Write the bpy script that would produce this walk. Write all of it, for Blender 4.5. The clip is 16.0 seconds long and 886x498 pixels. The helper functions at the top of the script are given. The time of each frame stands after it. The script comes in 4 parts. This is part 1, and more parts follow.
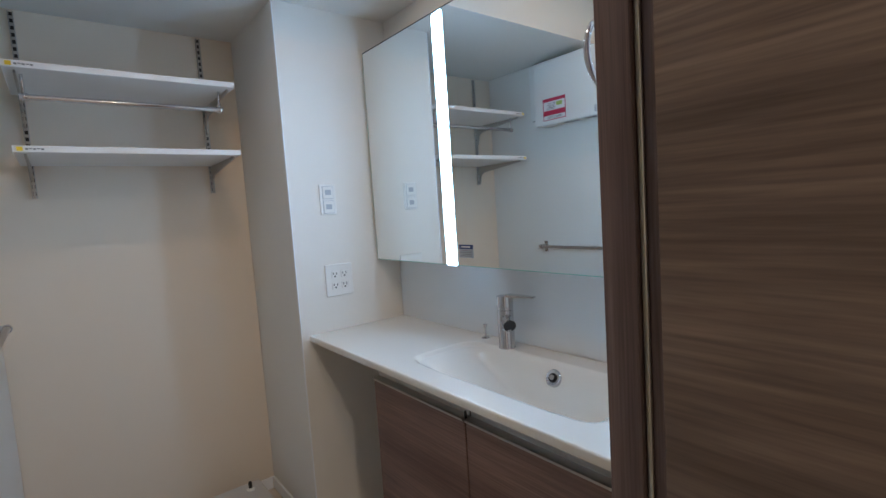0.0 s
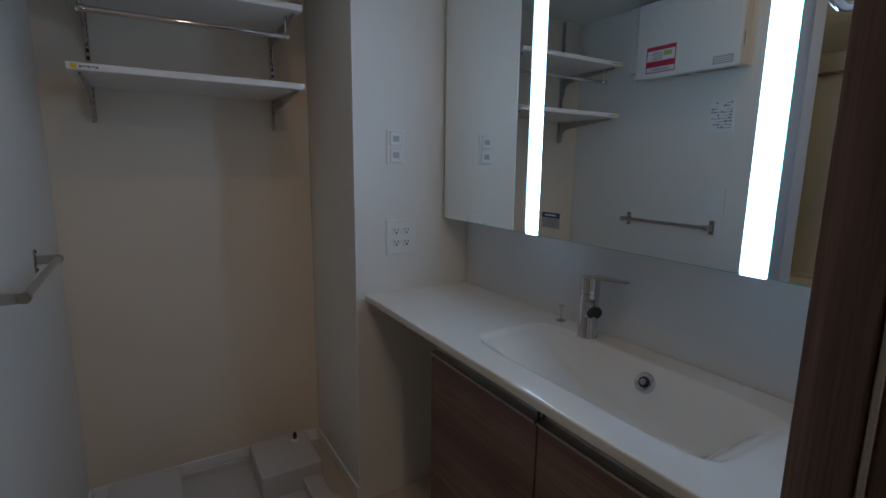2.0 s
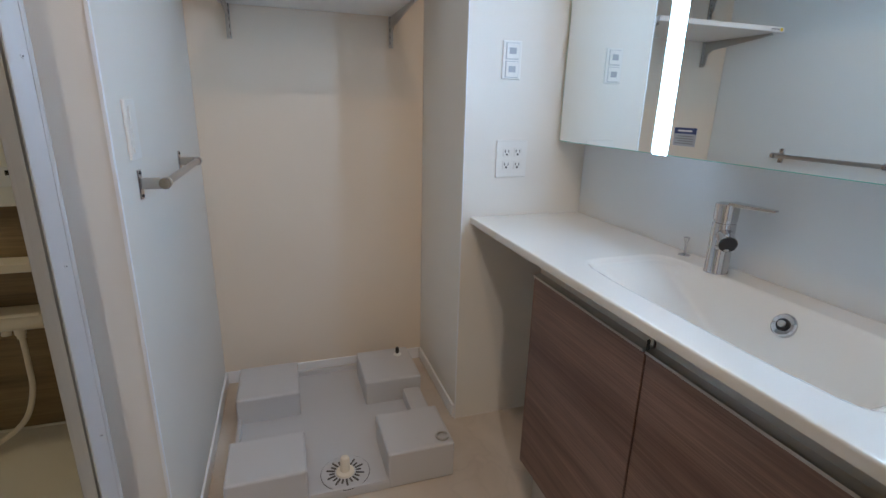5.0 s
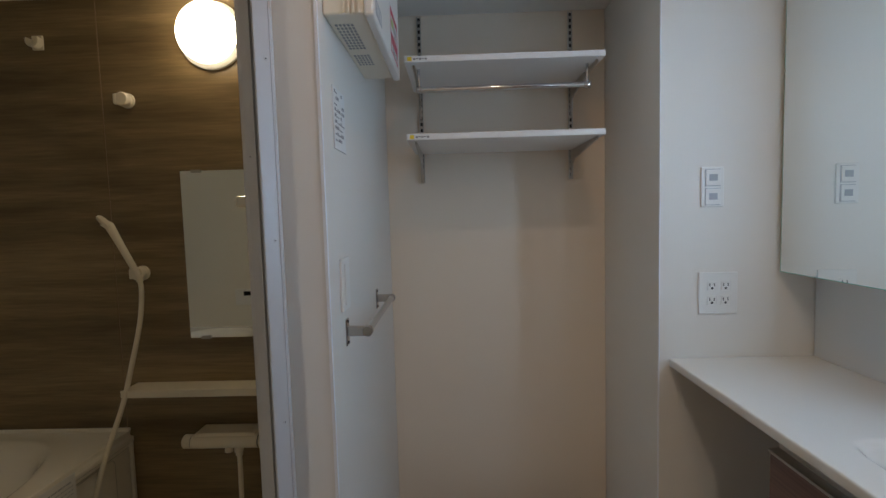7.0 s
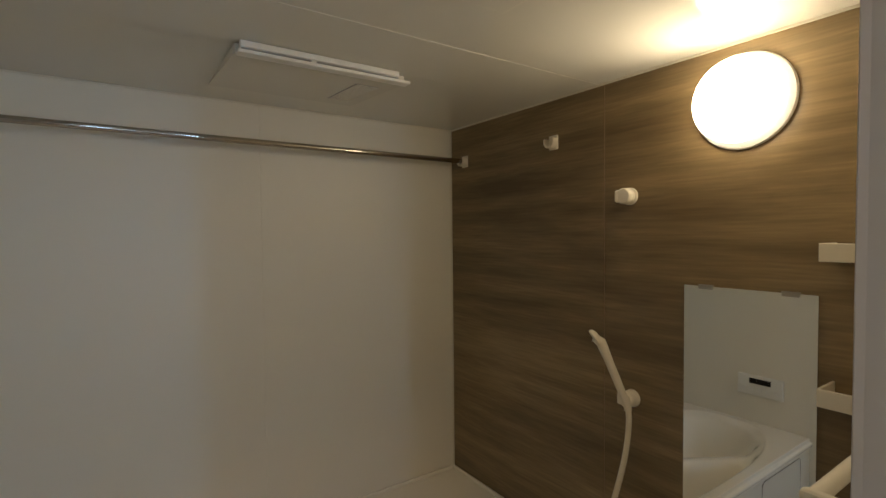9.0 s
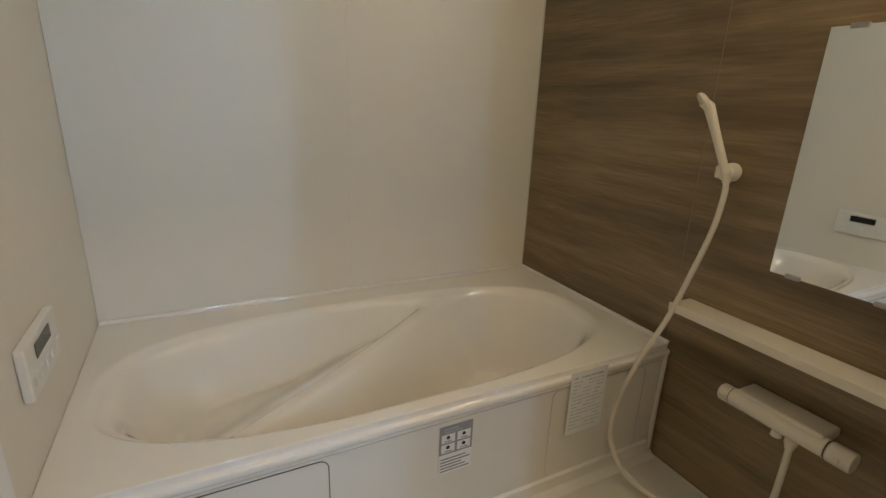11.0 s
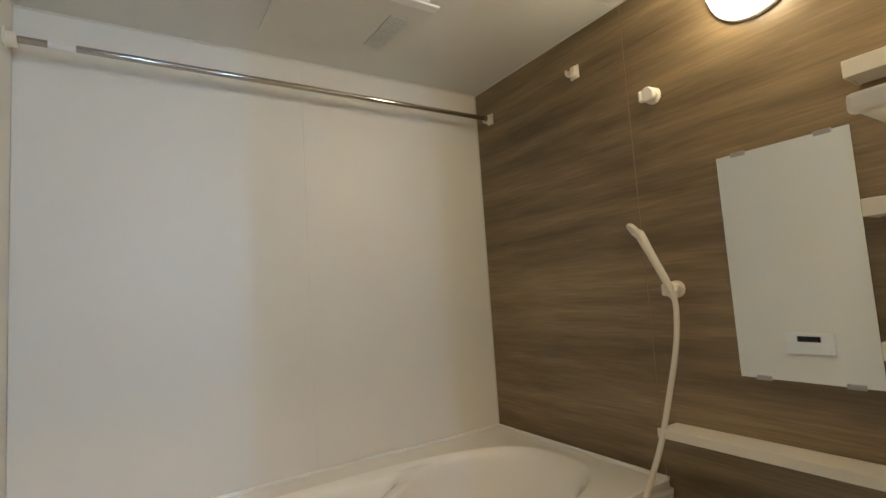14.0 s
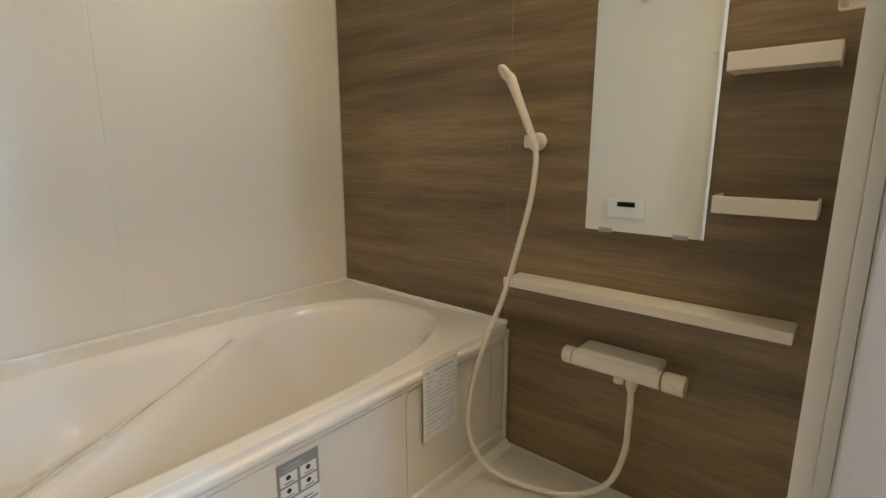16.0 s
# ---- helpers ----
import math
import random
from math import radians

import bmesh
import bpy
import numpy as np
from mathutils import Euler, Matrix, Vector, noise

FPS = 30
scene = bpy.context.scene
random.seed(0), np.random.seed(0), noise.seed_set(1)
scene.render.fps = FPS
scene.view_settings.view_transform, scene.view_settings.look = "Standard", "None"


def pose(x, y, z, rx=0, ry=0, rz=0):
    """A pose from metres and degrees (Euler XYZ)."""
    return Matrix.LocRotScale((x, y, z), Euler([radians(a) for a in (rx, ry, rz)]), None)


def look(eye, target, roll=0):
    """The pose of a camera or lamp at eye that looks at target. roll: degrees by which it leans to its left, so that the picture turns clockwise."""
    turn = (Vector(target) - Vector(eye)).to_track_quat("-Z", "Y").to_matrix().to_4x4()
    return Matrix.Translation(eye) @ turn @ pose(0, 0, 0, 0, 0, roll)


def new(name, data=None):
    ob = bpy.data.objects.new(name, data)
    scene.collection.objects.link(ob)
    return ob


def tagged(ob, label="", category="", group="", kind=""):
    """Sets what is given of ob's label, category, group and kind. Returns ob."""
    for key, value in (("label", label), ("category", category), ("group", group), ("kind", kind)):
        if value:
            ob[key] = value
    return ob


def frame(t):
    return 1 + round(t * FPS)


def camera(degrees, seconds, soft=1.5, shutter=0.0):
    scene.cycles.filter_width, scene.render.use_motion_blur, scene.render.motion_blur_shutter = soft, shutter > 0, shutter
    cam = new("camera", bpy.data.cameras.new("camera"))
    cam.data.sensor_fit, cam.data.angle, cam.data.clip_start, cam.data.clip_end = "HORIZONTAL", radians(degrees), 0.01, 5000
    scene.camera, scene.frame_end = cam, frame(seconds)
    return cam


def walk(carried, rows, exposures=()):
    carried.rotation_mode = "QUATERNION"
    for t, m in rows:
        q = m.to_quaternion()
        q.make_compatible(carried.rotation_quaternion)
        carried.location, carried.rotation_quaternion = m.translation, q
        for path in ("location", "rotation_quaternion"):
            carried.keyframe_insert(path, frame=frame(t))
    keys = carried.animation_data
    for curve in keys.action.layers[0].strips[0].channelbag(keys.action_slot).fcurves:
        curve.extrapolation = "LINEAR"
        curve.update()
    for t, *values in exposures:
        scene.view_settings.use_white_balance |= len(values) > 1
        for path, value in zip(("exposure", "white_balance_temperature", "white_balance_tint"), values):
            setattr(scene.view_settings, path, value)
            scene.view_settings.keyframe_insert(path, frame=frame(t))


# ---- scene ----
cam = camera(85.2, 16.0)
PATH = [
    (0, (0.952, 0.657, 1.248), (2.184, 2.223, 1.078), -3.8),
    (0.5, (1.032, 0.734, 1.288), (2.165, 2.381, 1.229), -2.3),
    (1, (1.019, 0.799, 1.354), (2.097, 2.483, 1.332), -0.6),
    (1.5, (1.04, 0.838, 1.334), (2.06, 2.553, 1.204), -0.2),
    (2, (1.025, 0.854, 1.253), (2.054, 2.533, 0.905), 0.7),
    (2.5, (1.046, 0.872, 1.168), (2.027, 2.5, 0.546), 1.8),
    (3, (1.062, 0.879, 1.098), (1.928, 2.461, 0.235), 2.2),
    (3.2, (1.068, 0.883, 1.076), (1.889, 2.444, 0.133), 2.5),
    (5.3, (1.05, 0.877, 1.206), (1.646, 2.737, 0.776), 1.0),
    (5.5, (1.05, 0.87, 1.244), (1.647, 2.75, 0.912), 0.6),
    (6, (1.069, 0.857, 1.317), (1.625, 2.772, 1.163), -0.7),
    (6.5, (1.064, 0.861, 1.3), (1.483, 2.815, 1.215), -1.3),
    (6.7, (1.085, 0.895, 1.261), (1.349, 2.876, 1.177), -1.5),
    (7, (1.007, 0.956, 1.253), (0.964, 2.95, 1.106), -1.6),
    (7.2, (1.05, 1.071, 1.231), (0.698, 3.034, 1.081), -1.0),
    (7.5, (0.916, 1.215, 1.363), (0.275, 3.099, 1.171), -0.7),
    (8, (0.783, 1.330, 1.476), (-0.332, 2.982, 1.329), -0.3),
    (8.5, (0.762, 1.388, 1.518), (-0.670, 2.782, 1.442), -0.4),
    (9, (0.772, 1.343, 1.551), (-0.875, 2.476, 1.482), -0.6),
    (9.5, (0.785, 1.274, 1.566), (-0.996, 2.175, 1.433), -0.9),
    (10, (0.78, 1.276, 1.544), (-1.073, 1.975, 1.266), -1.5),
    (10.2, (0.776, 1.28, 1.493), (-1.055, 1.969, 1.076), -0.9),
    (12.3, (0.737, 1.293, 0.89), (-0.89, 2.304, 0.313), 1.8),
    (12.5, (0.74, 1.283, 0.865), (-0.912, 2.318, 0.419), 0.7),
    (13, (0.736, 1.289, 0.921), (-0.975, 2.312, 0.769), -1.5),
    (13.5, (0.761, 1.262, 1.025), (-0.96, 2.278, 1.083), -2.8),
    (14, (0.772, 1.258, 1.119), (-0.91, 2.325, 1.296), -3.8),
    (14.5, (0.773, 1.263, 1.148), (-0.815, 2.466, 1.329), -4.0),
    (15, (0.773, 1.315, 1.143), (-0.695, 2.671, 1.206), -3.1),
    (15.5, (0.738, 1.318, 1.129), (-0.608, 2.791, 0.979), -1.9),
    (16, (0.645, 1.341, 1.057), (-0.627, 2.832, 0.661), 0.0),
]
EXPOSURES = [(0, -0.2, 5950, 9), (0.5, -0.6, 6350, 10), (1, -1.05, 6150, 10), (1.5, -1.4, 5950, 10), (2, -1.63, 6050, 11), (2.2, -1.3, 7000, 13), (2.5, -1.0, 7700, 15), (3, -0.34, 7950, 13),
             (3.6, 0.1, 7200, 10), (5.3, 0.0, 6050, 10), (6, -0.55, 6100, 10), (6.5, -0.85, 6200, 10), (7, -0.7, 6400, 10), (7.5, -0.2, 7600, 10), (8, 0.1, 7600, 10), (8.5, 0.0, 6500, 10),
             (9, -0.2, 6500, 10), (9.5, 0.32, 6250, 10), (10, 0.48, 6150, 10), (12.3, 0.66, 6150, 10), (13, 0.70, 6000, 11), (14, 0.85, 5950, 10), (15, 0.82, 5950, 10), (15.5, 0.94, 5950, 10), (16, 1.08, 5950, 10)]
walk(cam, [(t, look(eye, target, roll)) for t, eye, target, roll in PATH], EXPOSURES)

# ---- world and lamps ----
world = bpy.data.worlds.new("world")
scene.world = world
world.use_nodes = True
world.node_tree.nodes["Background"].inputs[0].default_value = (0.03, 0.03, 0.035, 1)
world.node_tree.nodes["Background"].inputs[1].default_value = 0.3


def lamp(name, kind, place, power, color, size=0.1, rot=(0, 0, 0), size_y=None):
    data = bpy.data.lights.new(name, kind)
    data.energy, data.color = power, color
    if kind == "AREA":
        data.shape = "DISK" if size_y is None else "RECTANGLE"
        data.size = size
        if size_y:
            data.size_y = size_y
    else:
        data.shadow_soft_size = size
    ob = new(name, data)
    ob.location, ob.rotation_euler = place, rot
    return ob


DOWN = (1.0, 0.69, 0.43)
lamp("downlight_lamp", "AREA", (1.25, 1.42, 2.335), 4.7, DOWN, 0.09)
lamp("hall_lamp", "AREA", (1.0, -0.3, 2.335), 14.5, (1.0, 0.84, 0.68), 0.10)


# ---- materials ----
def mat(name, color, rough=0.5, metal=0.0, coat=0.0, bump=0.0, bscale=200.0, mottle=0.0, mscale=3.0, spec=0.5, emit=None):
    m = bpy.data.materials.new(name)
    m.use_nodes = True
    nt = m.node_tree
    n, l = nt.nodes, nt.links
    b = n["Principled BSDF"]
    b.inputs["Base Color"].default_value = (*color, 1)
    b.inputs["Roughness"].default_value = rough
    b.inputs["Metallic"].default_value = metal
    b.inputs["Coat Weight"].default_value = coat
    b.inputs["Coat Roughness"].default_value = 0.05
    b.inputs["Specular IOR Level"].default_value = spec
    co = n.new("ShaderNodeTexCoord")
    if mottle:
        t = n.new("ShaderNodeTexNoise")
        t.inputs["Scale"].default_value = mscale
        t.inputs["Detail"].default_value = 6
        r = n.new("ShaderNodeMix")
        r.data_type = "RGBA"
        r.inputs["A"].default_value = (*[c * (1 - mottle) for c in color], 1)
        r.inputs["B"].default_value = (*[min(1, c * (1 + mottle)) for c in color], 1)
        l.new(co.outputs["Object"], t.inputs["Vector"])
        l.new(t.outputs["Fac"], r.inputs["Factor"])
        l.new(r.outputs["Result"], b.inputs["Base Color"])
        rr = n.new("ShaderNodeMapRange")
        rr.inputs["To Min"].default_value = max(0, rough - 0.06)
        rr.inputs["To Max"].default_value = min(1, rough + 0.08)
        l.new(t.outputs["Fac"], rr.inputs["Value"])
        l.new(rr.outputs["Result"], b.inputs["Roughness"])
    if bump:
        t2 = n.new("ShaderNodeTexNoise")
        t2.inputs["Scale"].default_value = bscale
        t2.inputs["Detail"].default_value = 4
        bp = n.new("ShaderNodeBump")
        bp.inputs["Strength"].default_value = bump
        bp.inputs["Distance"].default_value = 0.002
        l.new(co.outputs["Object"], t2.inputs["Vector"])
        l.new(t2.outputs["Fac"], bp.inputs["Height"])
        l.new(bp.outputs["Normal"], b.inputs["Normal"])
    if emit:
        b.inputs["Emission Color"].default_value = (*emit[0], 1)
        b.inputs["Emission Strength"].default_value = emit[1]
    return m


def wood(name, dark, mid, light, axis="x", rough=0.45, stretch=22.0, scale=1.6, bump=0.15, shift=(0, 0, 0), pores=1.0):
    """Laminate with grain along an axis: long streaks, a broad figure and fine pores."""
    m = bpy.data.materials.new(name)
    m.use_nodes = True
    nt = m.node_tree
    n, l = nt.nodes, nt.links
    b = n["Principled BSDF"]
    co = n.new("ShaderNodeTexCoord")
    mp = n.new("ShaderNodeMapping")
    s = [stretch * scale] * 3
    s["xyz".index(axis)] = scale
    mp.inputs["Scale"].default_value = s
    mp.inputs["Location"].default_value = shift
    l.new(co.outputs["Object"], mp.inputs["Vector"])
    warp = n.new("ShaderNodeTexNoise")
    warp.inputs["Scale"].default_value = 1.5
    l.new(co.outputs["Object"], warp.inputs["Vector"])
    add = n.new("ShaderNodeVectorMath")
    add.operation = "MULTIPLY_ADD"
    add.inputs[1].default_value = (0.9, 0.9, 0.9)
    l.new(warp.outputs["Color"], add.inputs[0])
    l.new(mp.outputs["Vector"], add.inputs[2])
    g = n.new("ShaderNodeTexNoise")
    g.inputs["Scale"].default_value = 1.0
    g.inputs["Detail"].default_value = 8
    g.inputs["Roughness"].default_value = 0.62
    l.new(add.outputs[0], g.inputs["Vector"])
    mp2 = n.new("ShaderNodeMapping")
    s2 = [stretch * scale * 9] * 3
    s2["xyz".index(axis)] = scale * 5
    mp2.inputs["Scale"].default_value = s2
    l.new(co.outputs["Object"], mp2.inputs["Vector"])
    p = n.new("ShaderNodeTexNoise")
    p.inputs["Scale"].default_value = 1.0
    p.inputs["Detail"].default_value = 3
    l.new(mp2.outputs["Vector"], p.inputs["Vector"])
    cr = n.new("ShaderNodeValToRGB")
    cr.color_ramp.elements[0].position, cr.color_ramp.elements[0].color = 0.36, (*dark, 1)
    cr.color_ramp.elements[1].position, cr.color_ramp.elements[1].color = 0.64, (*light, 1)
    e = cr.color_ramp.elements.new(0.5)
    e.color = (*mid, 1)
    mp3 = n.new("ShaderNodeMapping")
    s3 = [stretch * scale * 0.28] * 3
    s3["xyz".index(axis)] = scale * 0.45
    mp3.inputs["Scale"].default_value = s3
    l.new(co.outputs["Object"], mp3.inputs["Vector"])
    fig = n.new("ShaderNodeTexNoise")
    fig.inputs["Scale"].default_value = 1.0
    fig.inputs["Detail"].default_value = 4
    l.new(mp3.outputs["Vector"], fig.inputs["Vector"])
    both = n.new("ShaderNodeMix")
    both.inputs["Factor"].default_value = 0.45
    l.new(g.outputs["Fac"], both.inputs["A"])
    l.new(fig.outputs["Fac"], both.inputs["B"])
    l.new(both.outputs["Result"], cr.inputs["Fac"])
    mr = n.new("ShaderNodeMapRange")
    mr.inputs["From Min"].default_value, mr.inputs["From Max"].default_value = 0.3, 0.7
    mr.inputs["To Min"].default_value, mr.inputs["To Max"].default_value = 1 - 0.26 * pores, 1 + 0.20 * pores
    l.new(p.outputs["Fac"], mr.inputs["Value"])
    mx = n.new("ShaderNodeVectorMath")
    mx.operation = "MULTIPLY"
    l.new(cr.outputs["Color"], mx.inputs[0])
    l.new(mr.outputs["Result"], mx.inputs[1])
    l.new(mx.outputs[0], b.inputs["Base Color"])
    b.inputs["Roughness"].default_value = rough
    bp = n.new("ShaderNodeBump")
    bp.inputs["Strength"].default_value = bump
    bp.inputs["Distance"].default_value = 0.0008
    l.new(p.outputs["Fac"], bp.inputs["Height"])
    l.new(bp.outputs["Normal"], b.inputs["Normal"])
    return m


M_PAPER = mat("wallpaper", (0.80, 0.77, 0.71), 0.75, bump=0.12, bscale=420, mottle=0.02, mscale=2)
# same paper as M_PAPER, with the downlight's warm cast put into the colour
M_PAPER_WARMLIT = mat("warm_lit_wallpaper", (0.79, 0.685, 0.560), 0.75, bump=0.12, bscale=420, mottle=0.03, mscale=2)
M_CEIL = mat("ceiling_paper", (0.80, 0.78, 0.73), 0.8, bump=0.3, bscale=220, mottle=0.02, mscale=2)
M_TRIM = mat("white_trim", (0.82, 0.83, 0.83), 0.4, mottle=0.02)
M_BEAD = mat("corner_bead", (0.88, 0.89, 0.90), 0.35)
M_BPANEL = mat("bath_panel_cream", (0.79, 0.75, 0.66), 0.42, bump=0.05, bscale=90)
M_BCEIL = mat("bath_ceiling", (0.72, 0.70, 0.63), 0.07)
M_BFLOOR = mat("bath_floor_resin", (0.74, 0.70, 0.60), 0.42, bump=0.25, bscale=160, mottle=0.03, mscale=6)
M_TUB = mat("tub_acrylic", (0.86, 0.82, 0.735), 0.06, coat=0.6, mottle=0.01)
M_APRON = mat("apron_resin", (0.79, 0.75, 0.66), 0.22, coat=0.2, mottle=0.01)
M_GROOVE = mat("dark_joint", (0.10, 0.09, 0.08), 0.8)
M_SEAM = mat("sealant_brown", (0.30, 0.20, 0.12), 0.6)
M_SEALW = mat("sealant_white", (0.72, 0.68, 0.58), 0.5)
M_ALU = mat("frame_white_metal", (0.54, 0.55, 0.57), 0.28, coat=0.3)
M_ALUG = mat("frame_grey_gasket", (0.58, 0.59, 0.60), 0.5)
M_CERAM = mat("counter_resin", (0.82, 0.80, 0.75), 0.16, coat=0.5, mottle=0.01)
M_CHROME = mat("chrome", (0.62, 0.62, 0.64), 0.06, metal=1.0)
M_STEEL = mat("brushed_steel", (0.50, 0.48, 0.45), 0.28, metal=1.0, bump=0.05, bscale=400)
M_POLE = mat("polished_pole_steel", (0.46, 0.42, 0.37), 0.13, metal=1.0)
M_DARK = mat("dark_rubber", (0.02, 0.02, 0.022), 0.5)
M_PLASTIC = mat("white_plastic", (0.80, 0.79, 0.75), 0.35, mottle=0.01)
M_CREAMPL = mat("cream_plastic", (0.80, 0.73, 0.60), 0.3, coat=0.2, mottle=0.015)
M_PAN = mat("pan_resin", (0.56, 0.55, 0.55), 0.5, bump=0.15, bscale=300, mottle=0.02, mscale=6)
M_SHELF = mat("white_melamine", (0.80, 0.79, 0.77), 0.4, mottle=0.015)
M_BACKB = mat("backsplash_panel", (0.72, 0.735, 0.735), 0.22, coat=0.2)
M_GREYB = mat("plinth_grey", (0.42, 0.40, 0.37), 0.5, mottle=0.03)
M_MIRROR = mat("mirror_silver", (0.86, 0.89, 0.88), 0.015, metal=1.0)
M_EDGE = mat("green_glass_edge", (0.10, 0.55, 0.42), 0.2)
M_WOODB = wood("bath_wood_panel", (0.120, 0.080, 0.037), (0.213, 0.148, 0.072), (0.340, 0.246, 0.126), "x", 0.34, 12, 1.5, pores=0.6)
M_WOODV = wood("vanity_wood", (0.120, 0.064, 0.048), (0.170, 0.100, 0.078), (0.225, 0.145, 0.115), "y", 0.42, 26, 1.3, shift=(3, 1, 2))
M_WOODD = wood("door_wood", (0.088, 0.062, 0.048), (0.142, 0.102, 0.081), (0.208, 0.157, 0.126), "y", 0.42, 15, 1.3, shift=(1, 5, 4))
M_WOODF = wood("frame_wood", (0.100, 0.066, 0.062), (0.148, 0.104, 0.097), (0.205, 0.148, 0.136), "z", 0.45, 30, 1.2)
M_RED = mat("red_print", (0.55, 0.03, 0.08), 0.5)
M_PRINT = mat("grey_print", (0.22, 0.22, 0.22), 0.6)
M_GREYL = mat("grey_label", (0.28, 0.28, 0.28), 0.5)
M_SILVL = mat("silver_label", (0.40, 0.42, 0.45), 0.4)
M_NAVY = mat("navy_print", (0.02, 0.04, 0.14), 0.4)
M_YELLOW = mat("yellow_sticker", (0.80, 0.58, 0.03), 0.5)
M_GREEN = mat("green_print", (0.40, 0.55, 0.12), 0.5)
M_LABEL = mat("paper_label", (0.80, 0.80, 0.78), 0.6)
M_LCD = mat("lcd_black", (0.012, 0.014, 0.016), 0.15)
M_STRIP = mat("led_strip", (0.9, 0.95, 1.0), 0.4, emit=((0.44, 0.69, 1.0), 31.0))
M_DOME = mat("lit_dome", (0.95, 0.92, 0.85), 0.3, emit=((1.0, 0.825, 0.565), 38.0))
M_DOMER = mat("lit_dome_rim", (0.95, 0.92, 0.85), 0.3, emit=((1.0, 0.825, 0.565), 16.0))
M_DOWN = mat("lit_downlight", (0.95, 0.92, 0.85), 0.3, emit=((1.0, 0.85, 0.66), 12.0))
M_FROST = mat("frosted_panel", (0.60, 0.58, 0.52), 0.5, mottle=0.02)
M_BAG = mat("clear_film", (0.78, 0.72, 0.66), 0.25, mottle=0.05, mscale=30)


def floor_tile_material():
    m = mat("floor_stone", (0.52, 0.44, 0.36), 0.38, bump=0.06, bscale=60)
    n, l = m.node_tree.nodes, m.node_tree.links
    co = n.new("ShaderNodeTexCoord")
    t = n.new("ShaderNodeTexNoise")
    t.inputs["Scale"].default_value, t.inputs["Detail"].default_value, t.inputs["Distortion"].default_value = 3.2, 9, 1.6
    v = n.new("ShaderNodeTexVoronoi")
    v.inputs["Scale"].default_value = 2.6
    v.feature = "DISTANCE_TO_EDGE"
    cr = n.new("ShaderNodeValToRGB")
    cr.color_ramp.elements[0].position, cr.color_ramp.elements[0].color = 0.35, (0.56, 0.48, 0.40, 1)
    cr.color_ramp.elements[1].position, cr.color_ramp.elements[1].color = 0.68, (0.64, 0.56, 0.47, 1)
    l.new(co.outputs["Object"], t.inputs["Vector"])
    l.new(t.outputs["Fac"], cr.inputs["Fac"])
    bend = n.new("ShaderNodeVectorMath")
    bend.operation = "MULTIPLY_ADD"
    bend.inputs[1].default_value = (0.5, 0.5, 0.5)
    l.new(t.outputs["Color"], bend.inputs[0])
    l.new(co.outputs["Object"], bend.inputs[2])
    l.new(bend.outputs[0], v.inputs["Vector"])
    vein = n.new("ShaderNodeMapRange")
    vein.inputs["From Max"].default_value = 0.035
    vein.inputs["To Min"].default_value, vein.inputs["To Max"].default_value = 0.94, 1.0
    l.new(v.outputs["Distance"], vein.inputs["Value"])
    mul = n.new("ShaderNodeVectorMath")
    mul.operation = "MULTIPLY"
    l.new(cr.outputs["Color"], mul.inputs[0])
    l.new(vein.outputs["Result"], mul.inputs[1])
    l.new(mul.outputs[0], n["Principled BSDF"].inputs["Base Color"])
    return m


M_FLOOR = floor_tile_material()


# ---- mesh helpers ----
def origin(ob):
    o = Vector((0, 0, 0))
    while ob:
        o += ob.location
        ob = ob.parent
    return o


def part(name, bm, material, parent=None, label="", smooth=None, kind=""):
    """Links a bmesh, made in world metres, as one mesh object under a thing or part."""
    me = bpy.data.meshes.new(name)
    o = origin(parent)
    bmesh.ops.translate(bm, verts=bm.verts, vec=-o)
    bmesh.ops.recalc_face_normals(bm, faces=bm.faces)
    if smooth is not None:
        for f in bm.faces:
            f.smooth = True
        for e in bm.edges:
            if len(e.link_faces) == 2 and e.calc_face_angle(0) > radians(smooth):
                e.smooth = False
    bm.to_mesh(me)
    bm.free()
    me.materials.append(material)
    ob = new(name, me)
    ob.parent = parent
    if label or kind:
        tagged(ob, label, kind=kind)
    return ob


def thing(name, place, label, category, group=""):
    ob = new(name)
    ob.location = place
    ob.empty_display_size = 0.05
    return tagged(ob, label, category, group)


def box(x0, x1, y0, y1, z0, z1, bevel=0.0, seg=2, bm=None):
    """A box, with rounded edges if asked, added to bm."""
    b = bmesh.new()
    r = bmesh.ops.create_cube(b, size=1)
    for v in r["verts"]:
        v.co = Vector(((x0, x1)[v.co.x > 0], (y0, y1)[v.co.y > 0], (z0, z1)[v.co.z > 0]))
    if bevel:
        bmesh.ops.bevel(b, geom=list(b.edges), offset=bevel, segments=seg, profile=0.5, affect="EDGES")
    return merge(bm, b)


def merge(bm, b):
    if bm is None:
        return b
    me = bpy.data.meshes.new("tmp")
    b.to_mesh(me)
    b.free()
    bm.from_mesh(me)
    bpy.data.meshes.remove(me)
    return bm


def frames(path):
    pts = [Vector(p) for p in path]
    out, n = [], None
    for i, p in enumerate(pts):
        t = (pts[min(i + 1, len(pts) - 1)] - pts[max(i - 1, 0)]).normalized()
        if n is None:
            n = t.orthogonal().normalized()
        n = (n - t * n.dot(t)).normalized()
        out.append((p, n, t.cross(n)))
    return out


